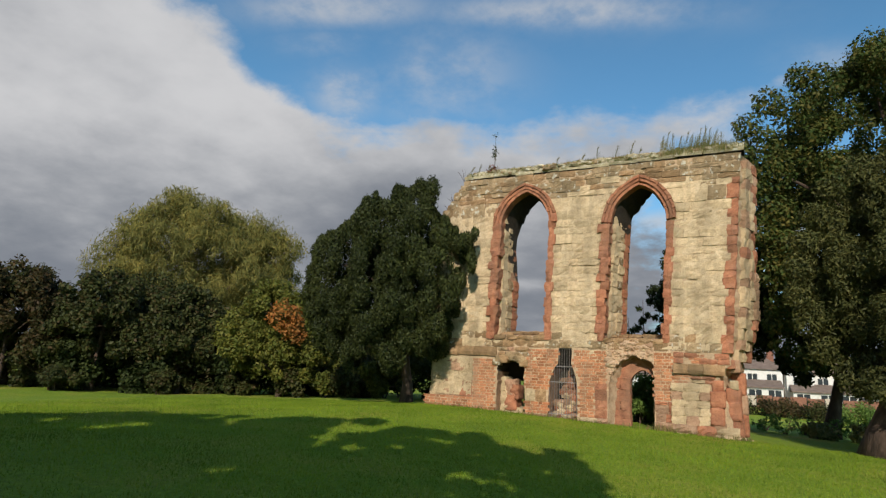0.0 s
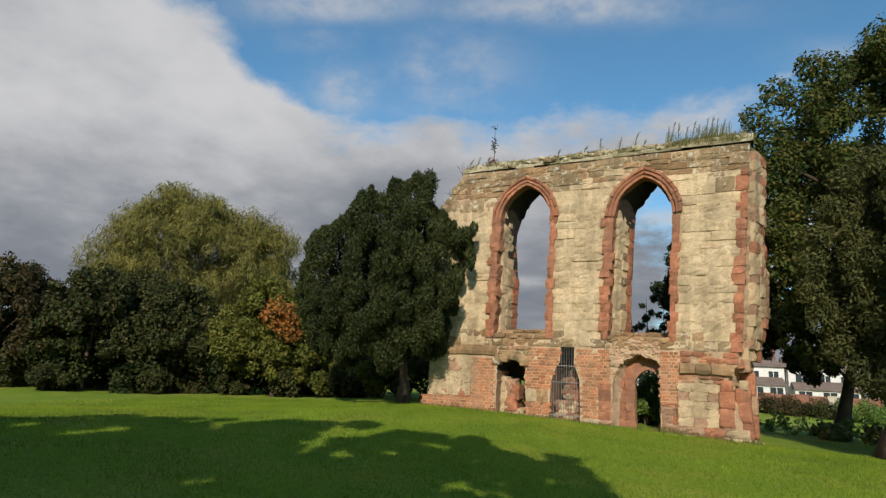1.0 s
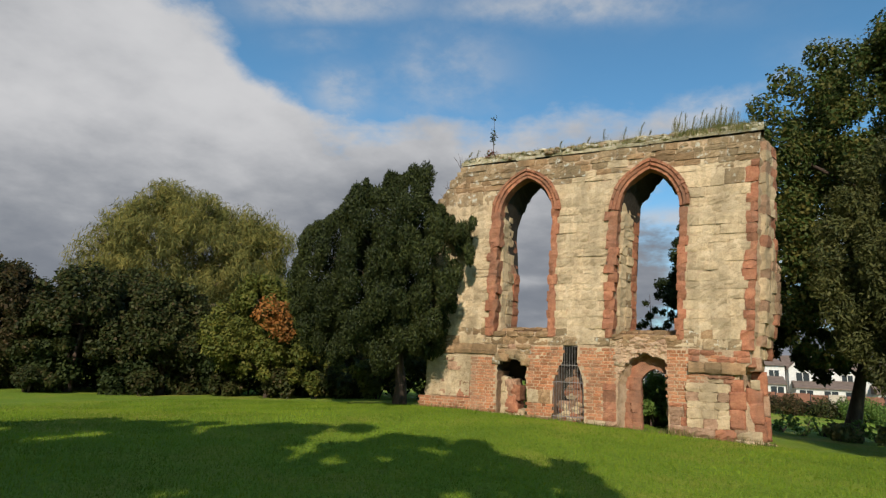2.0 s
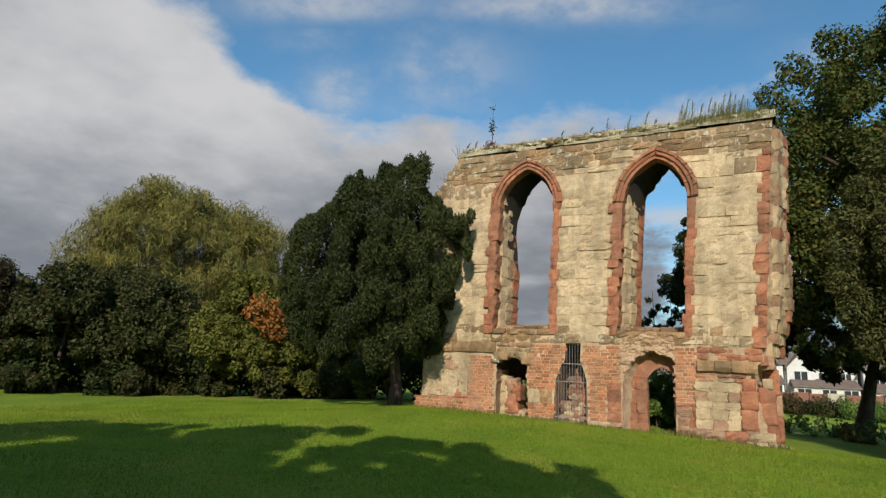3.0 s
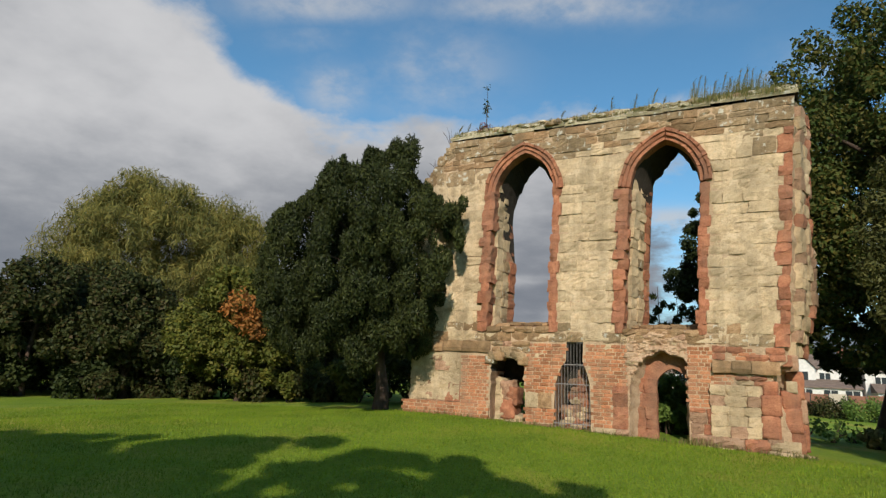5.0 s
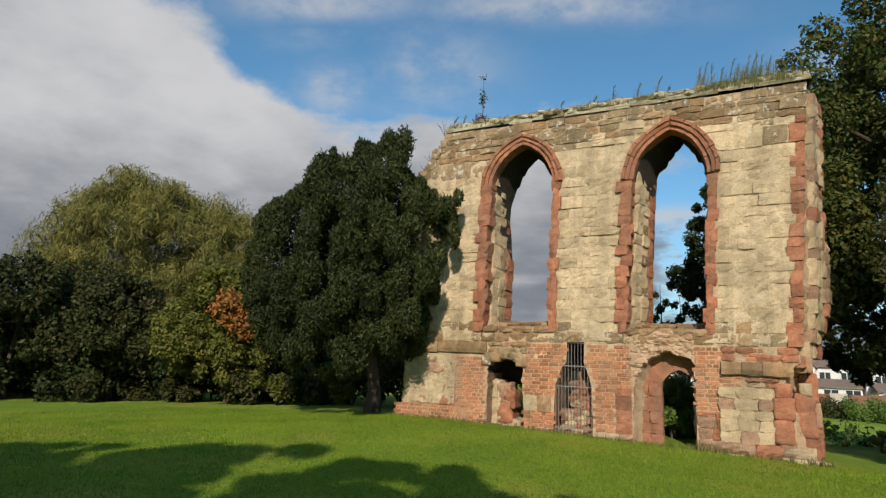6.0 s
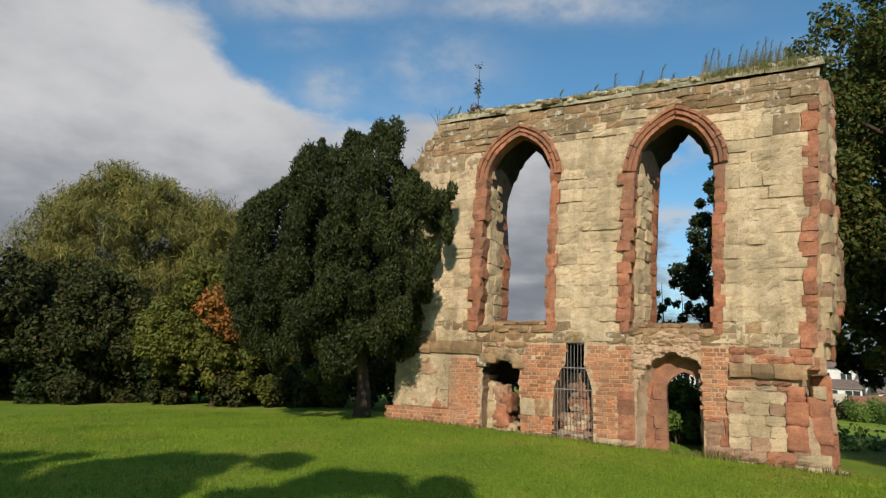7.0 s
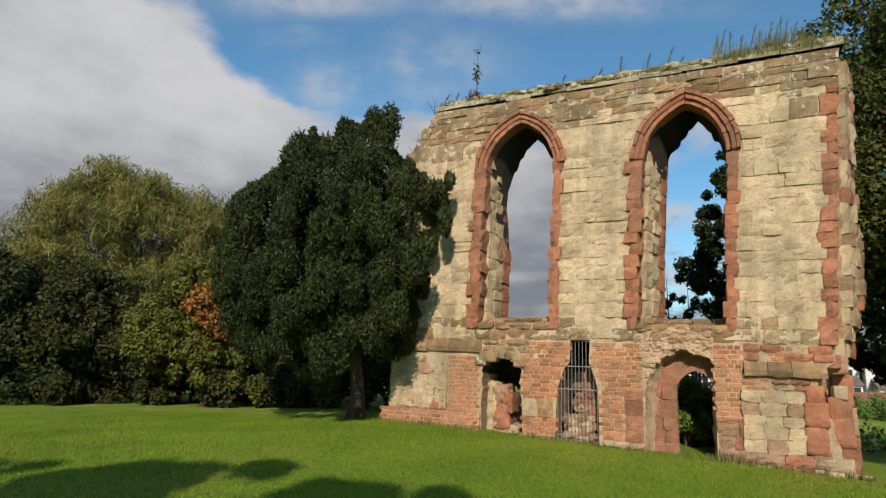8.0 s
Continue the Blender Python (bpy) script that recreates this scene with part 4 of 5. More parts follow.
for i, (px, pz, dx, dz, m) in enumerate(((-2.06, 0.80, 0.28, 0.46, PALE), (-1.80, 0.72, 0.36, 0.50, RUBBLE), (-1.66, 0.58, 0.30, 0.44, RED), (-2.04, 0.38, 0.32, 0.48, PALE), (-1.76, 0.28, 0.40, 0.52, RED), (-1.92, 0.02, 0.50, 0.36, PALE), (-1.58, -0.04, 0.42, 0.34, PALE))):
    boulder("pillar_stone", px, 0.70, pz, dx, 0.62, dz, m, 9.1 * i, 0.30, 0.0, 9)       # broken stone left standing in the first doorway
lump("threshold_stone", -1.7, 0.35, -0.12, 0.7, 0.5, 0.22, PALE, 0.25)


# bricks: six shapes shared by all
def brick_meshes():
    out = []
    for k in range(6):
        ln = 0.213 if k < 4 else 0.098
        v, f = [], []
        for y, e in ((0.0, 0.006), (0.007, 0.0), (0.07, 0.0)):
            for sx, sz in ((-1, -1), (1, -1), (1, 1), (-1, 1)):
                v.append((sx * (ln / 2 - e) + RNG.uniform(-.004, .004), y + RNG.uniform(-.004, .004), sz * (0.0365 - e) + RNG.uniform(-.003, .003)))
        f = [(0, 1, 2, 3)] + [(r + i, r + 4 + i, r + 4 + (i + 1) % 4, r + (i + 1) % 4) for r in (0, 4) for i in range(4)]
        me = bpy.data.meshes.new("brick")
        me.from_pydata(v, [], f)
        me.materials.append(BRICK)
        out.append(me)
    return out


BRICKS = brick_meshes()


def lay_bricks(x0, x1, z0, z1, y, skip=None, course=0.086):
    z, k = z0, 0
    while z < z1 - 0.05:
        x = x0 - (0.06 if k % 2 else 0.0)
        while x < x1 - 0.03:
            head = RNG.random() < 0.28 or x + 0.20 > x1
            ln = 0.117 if head else 0.234
            cx = x + ln / 2
            if not head and skip and skip(cx, z + course / 2) != skip(x + 0.05, z + course / 2):
                head, ln, cx = True, 0.117, x + 0.0585
            if x + ln > x0 + 0.03 and cx < x1 and not (skip and skip(cx, z + course / 2)):
                ob = new("brick", BRICKS[RNG.choice((4, 5)) if head else RNG.choice((0, 1, 2, 3))])
                ob.location = (cx, y + 0.010 + RNG.uniform(-.006, .004), z + course / 2)
                ob.parent = RUIN
            x += ln
        z += course
        k += 1


def gate_skip(x, z):
    if -0.6 < x < 0.55 and z < 2.02:
        zs = [p[1] for p in GATE_HOLE[:7]]
        return float(np.interp(z, zs, [p[0] for p in GATE_HOLE[:7]])) - 0.03 < x < float(np.interp(z, zs, [p[0] for p in GATE_HOLE[13:6:-1]])) + 0.03
    return False


lay_bricks(-2.88, -2.12, 0.36, 1.60, -0.006)
lay_bricks(-4.54, -2.10, -0.15, 0.36, -0.075)
plinth = bmesh.new()
box(plinth, -4.54, -2.10, -0.056, 0.03, -0.30, 0.345)
part("brick_plinth", plinth, MORTAR, RUIN)
lay_bricks(-1.15, 1.28, 0.02, 1.93, -0.008, lambda x, z: gate_skip(x, z) or (x < -0.5 and 0.36 < z < 0.74) or (x > 0.92 and z < 0.98))
lay_bricks(2.55, 3.04, 0.62, 1.93, -0.004)
lay_bricks(3.06, 3.50, 1.10, 1.33, 0.0)
lay_bricks(3.50, 3.90, 1.64, 1.94, -0.004)


def iron_gate():
    g = thing("iron_gate", 0, 0.06, -0.05, "rusting iron bar grille closing a bottle-shaped opening", "gate")
    zs = [p[1] for p in GATE_HOLE[:7]]
    for i in range(12):
        x = -0.415 + 0.0735 * i
        tops = [z for z in np.arange(0.1, 2.0, 0.02) if np.interp(z, zs, [p[0] for p in GATE_HOLE[:7]]) < x < np.interp(z, zs, [p[0] for p in GATE_HOLE[13:6:-1]])]
        bm = bmesh.new()
        tube(bm, [(x, 0.06, -0.05), (x, 0.06, max(tops))], [0.0068, 0.0068], 6)
        local(part("bar", bm, IRON, g), 0, 0.06, -0.05)
    for z, xa, xb in ((0.05, -0.45, 0.43), (0.96, -0.43, 0.43), (1.42, -0.22, 0.28), (1.94, -0.14, 0.26)):
        bm = bmesh.new()
        box(bm, xa, xb, 0.047, 0.059, z - 0.010, z + 0.010)
        local(part("rail", bm, IRON, g), 0, 0.06, -0.05)
    return g


iron_gate()


def old_render(x0, x1, z0, z1, nx, nz, bias):
    """Remains of lime render and weathered stone surface that bridge the joints in patches."""
    idx, v, f = {}, [], []

    def ok(x, z):
        if gate_skip(x, z) or x < left_edge(z) + 0.03 or z > 6.75 - 0.25 * (x < -1.5) + 0.5 * noise.noise((x * 1.2, 2.0, 0.5)):
            return False
        for a in (WIN1, WIN2):
            g = 0.40 if z < a.spring else 0.27
            if z > a.foot - 0.12 and z < a.apex + 0.3 and abs(x - a.cx) < a.width(z, g) + (0.0 if z < a.spring else 0.01):
                return False
        return True
    for i in range(nx + 1):
        for j in range(nz + 1):
            x, z = x0 + (x1 - x0) * i / nx, z0 + (z1 - z0) * j / nz
            if ok(x, z):
                h = 0.55 * noise.noise((x * 1.5, 1.0, z * 1.7)) + 0.5 * noise.noise((x * 4.2, 4.0, z * 5.0)) + 0.42 * noise.noise((x * 11, 7.0, z * 13)) + 0.22 * noise.noise((x * 20, 9.0, z * 24))
                idx[i, j] = len(v)
                v.append((warp(x, z), bias - 0.042 * h, z))
    for i in range(nx):
        for j in range(nz):
            q = [(i, j), (i + 1, j), (i + 1, j + 1), (i, j + 1)]
            if all(k in idx for k in q):
                f.append([idx[k] for k in q])
    ob = piece("lime_render", v, f, RENDER)
    ob.data.shade_smooth()
    tagged(ob, "patchy weathered lime render")


old_render(-4.3, 4.28, 2.0, 7.46, 190, 116, 0.001)
old_render(2.98, 3.92, 0.05, 1.12, 28, 28, -0.022)
old_render(-4.34, -2.93, 0.40, 1.61, 34, 30, -0.012)
old_render(-1.13, 1.0, 1.45, 1.93, 50, 14, 0.016)

# ---- trees and bushes ----
def profile_clumps(prof, n, r0, r1, seed, inner=0.35):
    """Clumps inside a crown given by levels (z, x, y, radius along x, radius along y)."""
    rng = np.random.default_rng(seed)
    zs = [p[0] for p in prof]
    dens = np.array([p[3] * p[4] for p in prof]) ** 0.5
    out = []
    while len(out) < n:
        z = rng.uniform(zs[0], zs[-1])
        if rng.random() > np.interp(z, zs, dens) / dens.max():
            continue
        x, y, rx, ry = [float(np.interp(z, zs, [p[k] for p in prof])) for k in (1, 2, 3, 4)]
        t = rng.uniform(0, 2 * math.pi)
        r = rng.uniform(r0, r1)
        k = (inner + (1 - inner) * rng.random() ** 0.5) * (1 + 0.12 * math.sin(3 * t + seed + 1.7 * z))
        out.append((x + math.cos(t) * max(rx - r * .6, 0.05) * k, y + math.sin(t) * max(ry - r * .6, 0.05) * k, z, r))
    return out


def yew_left():
    """A bushy crown of upright sprays; s runs across it from west to east, d away from the lawn."""
    rng = np.random.default_rng(21)
    ax, ay = 0.837, 0.547
    ts = [-2.9, -2.76, -2.55, -2.14, -1.73, -1.3, -1.16, -0.81, -0.4, -0.26, -0.1, 0.53, 1.1, 1.25, 1.65, 2.05, 2.4, 2.5]
    tz = [4.2, 4.94, 5.6, 5.8, 6.2, 6.4, 6.95, 7.05, 6.85, 6.9, 7.3, 7.45, 7.6, 6.6, 6.15, 5.8, 5.4, 4.6]

    def top(s):
        return float(np.interp(s, ts, tz))

    def reach(z):
        return float(np.interp(z, [1.2, 1.8, 3.0, 4.2, 5.0], [-1.7, -2.3, -2.8, -2.85, -2.75])), float(np.interp(z, [1.2, 1.8, 2.6, 3.5, 4.3, 5.4], [1.2, 1.75, 1.95, 2.1, 2.4, 2.45]))

    def at(s, d, z, r):
        d += 0.45 * max(-s - 0.5, 0) - 0.75 * max(s - 0.7, 0)      # the crown spreads forward of the wall
        return (-5.7 + ax * s - ay * d, -0.7 + ay * s + ax * d, z, r)

    def deep(s, z):
        return 1.9 * math.sqrt(max(1 - (s / 2.9) ** 2, 0.03)) * (1 - 0.75 * (max(z - 2, 0) / max(top(s) - 1.8, 1)) ** 2.2)
    c = []
    while len(c) < 250:
        z = rng.uniform(1.25, 7.4)
        lo, hi = reach(z)
        s = rng.uniform(lo + 0.15, hi - 0.15)
        r = rng.uniform(0.15, 0.31)
        if z > top(s) - 1.9 * r:
            continue
        d = deep(s, z)
        c.append(at(s, -d * rng.uniform(0.62, 1.22) if rng.random() < 0.75 else d * rng.uniform(-0.6, 1), z, r))
    for k in range(75):                                  # upright tips along the outline
        s = -2.75 + 5.2 * k / 74 + rng.uniform(-0.06, 0.06)
        r = rng.uniform(0.09, 0.2)
        c += [at(s, rng.uniform(-0.3, 0.35), top(s) - 1.95 * r + rng.uniform(-0.20, 0.12), r)] * 4
    for z in np.arange(1.6, 5.6, 0.16):                  # and up both sides
        lo, hi = reach(z)
        c += [at(lo + 0.1 + rng.uniform(-.12, .12), rng.uniform(-.5, .4), z, rng.uniform(.12, .24)), at(hi - 0.1 + rng.uniform(-.18, .18), rng.uniform(-.4, .3), z, rng.uniform(.12, .24))] * 2
    c += [at(s, 0.25, z, 0.55) for s in (-1.9, -1.1, -0.3, 0.5, 1.2) for z in np.arange(2.3, top(s) - 1.2, 0.75)]
    return tree_thing("yew_tree", -5.15, -0.1, "dark green bushy yew tree with a short reddish trunk", "tree", c, 225000, 0.108, 0.31, YEW, 31, 0.17, (-0.3, -0.4), 8, -1.0, 0.5, 1.7, 0.1)


def willow():
    prof = [(0.3, -28.0, 11.6, 5.0, 6.6), (3, -28.0, 11.4, 5.6, 7.4), (7.5, -28.2, 11.4, 5.2, 7.2), (9.5, -28.3, 11.2, 3.7, 5.0), (10.9, -28.9, 10.3, 2.6, 3.3), (12.0, -29.3, 9.8, 1.2, 1.6)]
    c = profile_clumps(prof, 460, 0.4, 0.9, 22, 0.5)
    c += profile_clumps([(p[0] + 0.4, p[1], p[2], p[3] + 0.5, p[4] + 0.5) for p in prof], 80, 0.25, 0.5, 23, 0.7)
    c += [(-28.0 + 0.5 * k + 0.4 * math.sin(k * 3), 11.6 + 0.55 * k, 11.2 - 0.28 * k, 0.9) for k in range(8)] + [(-28.6 + 0.6 * k, 10.6 + 0.6 * k, 9.8 - 0.1 * k, 1.1) for k in range(8)]
    c += [(-28.8, 10.6, 3 + 1.4 * k, 2.2) for k in range(6)] + [(-26.5, 13, 3 + 1.5 * k, 1.8) for k in range(5)] + [(-30.5, 7.5, 3 + 1.5 * k, 1.8) for k in range(5)]
    c += [(-31.6, 5.6, 6.6, 1.3), (-31.3, 6.0, 7.6, 1.3), (-31.0, 6.6, 8.6, 1.2), (-30.7, 7.2, 9.6, 1.0), (-30.4, 8.0, 10.5, 0.9)]
    c += [(-27.4, 12.6, 5 + 1.2 * k, 1.7) for k in range(4)] + [(-26.2, 13.8, 5 + 1.2 * k, 1.4) for k in range(4)]
    c += [(-25.6, 14.2, 10.0, 1.4), (-25.0, 14.8, 9.2, 1.5), (-26.4, 13.4, 10.6, 1.2)]
    return tree_thing("willow_tree", -29, 11, "tall yellowing weeping willow with wind-blown hanging twigs", "tree", c, 150000, 0.38, 0.12, WILLOW, 32, 0.5, (-0.3, -0.5), 8, 1.0, 0.2, 1.15, 0.0)


def hedge_tree(x, y, h, r, seed, mat, label, n=20500, size=0.185, group="hedgerow trees along the lawn"):
    z = float(ground_z(x, y))
    prof = [(z + 1.75, x, y, r * .9, r * .9), (z + h * .4, x, y, r, r), (z + h * .65, x, y, r * .95, r * .95), (z + h * .88, x, y, r * .6, r * .6), (z + h * .97, x, y, r * .25, r * .25)]
    c = profile_clumps(prof, 110, r * 0.10, r * 0.22, seed, 0.4)
    return tree_thing("hedge_tree", x, y, label, "tree", c, n, size, 0.55, mat, seed, 0.14, (0.1, 0.1), 5, 0.2, 0.2, 1.0, 0.4, group)


yew_left()
willow()
for i, (x, y, h, r) in enumerate(((-33, -7.5, 6.4, 3.4), (-29, -4.6, 6.3, 3.3), (-25.2, -2.2, 5.9, 3.0), (-21.9, 0.0, 5.5, 2.7), (-19.0, 2.3, 5.1, 2.4), (-16.6, 4.6, 4.6, 2.2), (-38, -11, 6.2, 4.0), (-31, -3.5, 5.8, 3.2), (-35.5, -7.0, 6.7, 3.5), (-27, -1.0, 5.7, 3.0),
                                  (-24.5, 4.5, 6.2, 3.0), (-43, -14, 6.5, 4.4), (-13.5, 7.5, 4.6, 2.4), (-10.5, 9.0, 4.4, 2.6), (-41, -9.5, 7.0, 4.0), (-22.5, 2.2, 5.2, 2.6))):
    brown = i in (0, 1, 6, 8, 2)
    hedge_tree(x, y, h, r, 40 + i, RUSSET if brown else HEDGE, "dense hedgerow tree turning brown at the lawn's edge" if brown else "dense dark green hedgerow tree at the lawn's edge")


def golden_bush():
    c = profile_clumps([(0.6, -13.9, 3.0, 1.9, 1.6), (1.6, -14.0, 3.0, 2.7, 2.0), (2.8, -14.1, 3.0, 2.5, 2.0), (3.9, -14.2, 3.0, 1.5, 1.3), (4.6, -14.3, 3.0, 0.6, 0.6)], 130, 0.25, 0.48, 61)
    o = [(-12.3, 1.5, 3.25, 0.5), (-11.9, 1.7, 3.1, 0.4), (-12.7, 1.4, 2.95, 0.35), (-11.95, 1.6, 2.45, 0.4), (-12.3, 1.5, 2.6, 0.3), (-11.6, 1.8, 2.2, 0.36), (-11.7, 1.8, 2.8, 0.3)]
    return tree_thing("field_maple", -13.6, 3.2, "yellow-green field maple with a patch of orange autumn leaves", "tree", c, 26000, 0.17, 0.5, YGREEN, 62, 0.12, (0, 0), 5, 0.25, 0.4, 1, 0.4,
                      extra=(("autumn_spray", o, 900, ORANGE, "orange autumn leaves"),))


golden_bush()


def shrub(x, y, h, r, seed, mat, label, n=4000, size=0.16, name="shrub", category="shrub", group="shrubs under the hedgerow"):
    z = float(ground_z(x, y))
    ob = thing(name, x, y, z, label, category, group)
    rng = random.Random(seed)
    c = crown_clumps(x, y, z + h * 0.5, r, r, h * 0.5, 14, r * 0.25, r * 0.45, seed, 0.4)
    for k in range(3):
        bm = bmesh.new()
        e = rng.choice(c)
        tube(bm, [(x + rng.uniform(-.1, .1), y, z - .05), (x + (e[0] - x) * .4, y + (e[1] - y) * .4, z + h * .3), e[:3]], [0.035, 0.025, 0.008], 5)
        local(part("stem", bm, BARK, ob), x, y, z)
    p, d = clump_points(c, n, seed, 0.4)
    p[:, 2] = np.maximum(p[:, 2], ground_z(p[:, 0], p[:, 1]) + 0.02)
    local(leaves("foliage", p, d, size, 0.55, mat, ob, seed + 1, 0.1, 0.5), x, y, z)
    return ob


for i, (x, y, h, r, m) in enumerate(((-11.0, 3.0, 2.0, 1.1, YGREEN), (-9.6, 3.4, 1.7, 1.1, HEDGE), (-8.2, 3.2, 1.6, 1.0, YGREEN), (-12.6, 3.4, 1.5, 1.0, HEDGE), (-7.0, 3.2, 2.4, 1.1, DARKLEAF), (-15.6, 3.0, 1.2, 0.8, HEDGE),
                                  (-10.2, 4.6, 2.6, 1.3, HEDGE), (-8.6, 5.2, 2.8, 1.4, DARKLEAF), (-18.5, 0.9, 1.0, 0.7, HEDGE), (-21.5, -1.8, 0.9, 0.7, HEDGE), (-6.0, 4.5, 2.2, 1.2, HEDGE))):
    shrub(x, y, h, r, 70 + i, m, "leafy undergrowth shrub at the foot of the trees")


def maple_right():
    prof = [(3.2, 10.6, 7.0, 4.2, 3.4), (5, 10.6, 7.0, 5.2, 4.2), (8, 10.6, 7.0, 5.6, 4.4), (10, 10.6, 7.0, 5.0, 4.0), (12, 10.9, 7.0, 3.8, 3.2), (13.6, 11.3, 7.0, 2.0, 2.0)]
    c = profile_clumps(prof, 380, 0.35, 0.75, 81, 0.45)
    c += [(6.0, 5.5, 2.6, 0.5), (6.5, 5.5, 2.1, 0.5), (6.2, 5.4, 3.4, 0.6), (7.0, 5.8, 2.3, 0.6), (5.7, 5.2, 3.2, 0.4), (7.4, 6.0, 2.9, 0.6), (6.8, 5.6, 3.8, 0.6)]
    c += [(5.25, 3.7, 9.7, 0.55), (5.0, 3.8, 8.8, 0.55), (5.3, 3.9, 7.6, 0.6), (5.9, 3.9, 10.6, 0.55), (5.5, 4.4, 6.2, 0.6), (5.7, 4.8, 4.9, 0.6), (5.9, 5.2, 3.8, 0.5), (5.6, 4.0, 8.3, 0.7), (6.9, 4.0, 11.4, 0.5)]
    c += [(5.75, 4.2, 9.2, 0.7), (6.6, 4.2, 10.3, 0.7), (7.5, 4.4, 11.2, 0.8), (5.9, 4.5, 8.2, 0.8), (6.0, 4.7, 6.8, 0.8), (6.2, 4.9, 5.4, 0.8), (9.3, 5.2, 12.3, 1.0), (6.3, 5.2, 4.4, 0.7)]
    return tree_thing("maple_tree", 10.3, 7.5, "tall broad maple with green and turning brown leaves", "tree", c, 185000, 0.135, 0.62, MAPLE, 82, 0.42, (0.2, 0), 12, 0.3, 0.35, 1, 0.4)


def yew_right():
    prof = [(1.2, 9.0, 0.0, 2.1, 2.2), (2.0, 9.2, 0.0, 2.7, 2.7), (3.4, 9.4, 0.2, 3.05, 2.7), (5.0, 9.4, 0.5, 2.7, 2.4), (6.3, 9.3, 0.7, 1.9, 1.8), (7.4, 9.0, 0.9, 0.9, 0.9)]
    c = profile_clumps(prof, 260, 0.25, 0.48, 83, 0.5)
    # unseen low boughs, added on the sunward side to shade the trunk
    c += [(8.5, -1.8, 2.3, 0.5), (9.0, -2.2, 2.6, 0.5), (9.5, -2.6, 2.4, 0.55), (8.7, -2.6, 2.9, 0.5), (9.3, -3.2, 3.0, 0.55), (10.0, -3.0, 2.6, 0.55), (8.9, -3.4, 3.4, 0.5), (9.8, -3.6, 3.6, 0.6), (10.4, -3.6, 3.0, 0.6), (8.3, -2.0, 3.3, 0.5), (9.4, -1.6, 1.9, 0.5), (10.3, -2.2, 2.0, 0.5)] + [(8.35 + 0.16 * k, -1.0 - 0.45 * k, 1.55 + 0.3 * k, 0.55) for k in range(7)] + [(8.0 + 0.16 * k, -1.0 - 0.45 * k, 1.7 + 0.3 * k, 0.5) for k in range(7)]
    c += [(6.35, 0.2, 4.9, 0.42), (6.2, 0.1, 4.2, 0.42), (6.15, 0.1, 3.5, 0.42), (6.3, 0.1, 2.8, 0.4), (6.6, 0.0, 2.1, 0.4), (7.0, -0.2, 1.6, 0.4), (7.6, -0.6, 1.4, 0.45), (6.6, 0.2, 5.6, 0.4), (7.0, 0.3, 6.3, 0.4)]
    c += [(6.9, 0.6, 5.5, 0.5), (6.7, 0.5, 4.7, 0.5), (6.6, 0.5, 3.9, 0.5), (6.6, 0.3, 3.1, 0.5), (6.9, 0.5, 2.3, 0.4), (7.7, 0.5, 6.8, 0.5)]
    return tree_thing("yew_tree", 7.85, 0.3, "broad dark olive yew tree with a thick shaded trunk", "tree", c, 150000, 0.13, 0.30, YEW2, 84, 0.55, (0.9, 0.5), 9, 0.35, 0.4, 1, 0.4)


maple_right()
yew_right()


def small_tree(x, y, prof, seed, mat, label, n, size, trunk=0.12, lean=(0, 0), name="holly_tree"):
    c = profile_clumps(prof, 240, 0.14, 0.34, seed, 0.35)
    return tree_thing(name, x, y, label, "tree", c, n, size, 0.6, mat, seed, trunk, lean, 6, 0.1, 0.35, 1, 0.3)


small_tree(3.9, 6.8, [(2.1, 3.9, 6.7, 1.6, 1.4), (3.2, 3.7, 6.7, 2.1, 1.7), (5.4, 3.7, 6.7, 2.1, 1.7), (6.8, 3.9, 6.7, 1.8, 1.5), (8.6, 4.6, 6.7, 1.3, 1.2)], 91, DARKLEAF, "dark glossy evergreen tree behind the ruin", 56000, 0.12)
small_tree(7.35, 7.6, [(1.5, 7.6, 7.4, 1.3, 1.2), (2.2, 7.6, 7.2, 2.3, 1.7), (3.4, 7.6, 7.0, 3.0, 1.8), (4.6, 7.6, 7.0, 3.0, 1.8), (6.4, 7.7, 7.0, 2.4, 1.5)], 92, DARKLEAF, "dark tree with a leaning grey-brown trunk", 50000, 0.14, 0.24, (1.1, -0.3), "leaning_tree")
for i, (x, y, h, r, m) in enumerate(((1.98, 1.66, 0.95, 0.34, IVY), (1.75, 2.0, 1.2, 0.42, IVY), (2.35, 2.1, 1.1, 0.4, IVY), (2.0, 2.7, 1.5, 0.6, IVY), (2.55, 3.2, 1.2, 0.7, IVY), (1.7, 4.0, 1.4, 0.8, IVY), (0.6, 6.5, 2.0, 1.1, IVY), (-1.8, 4.0, 1.7, 0.9, IVY))):
    shrub(x, y, h, r, 100 + i, m, "green shrub growing behind the ruin", 1700, 0.13, group="shrubs behind the ruin")
for i in range(9):
    shrub(4.0 + i * 3.3, 50.0 + (i % 3) * 1.2, 1.5 + 0.3 * (i % 2), 2.2, 110 + i, (HEDGE, RUSSET, HEDGE, IVY)[i % 4], "browning hedge bush across the lower lawn", 3500, 0.22, group="hedge across the lower lawn")
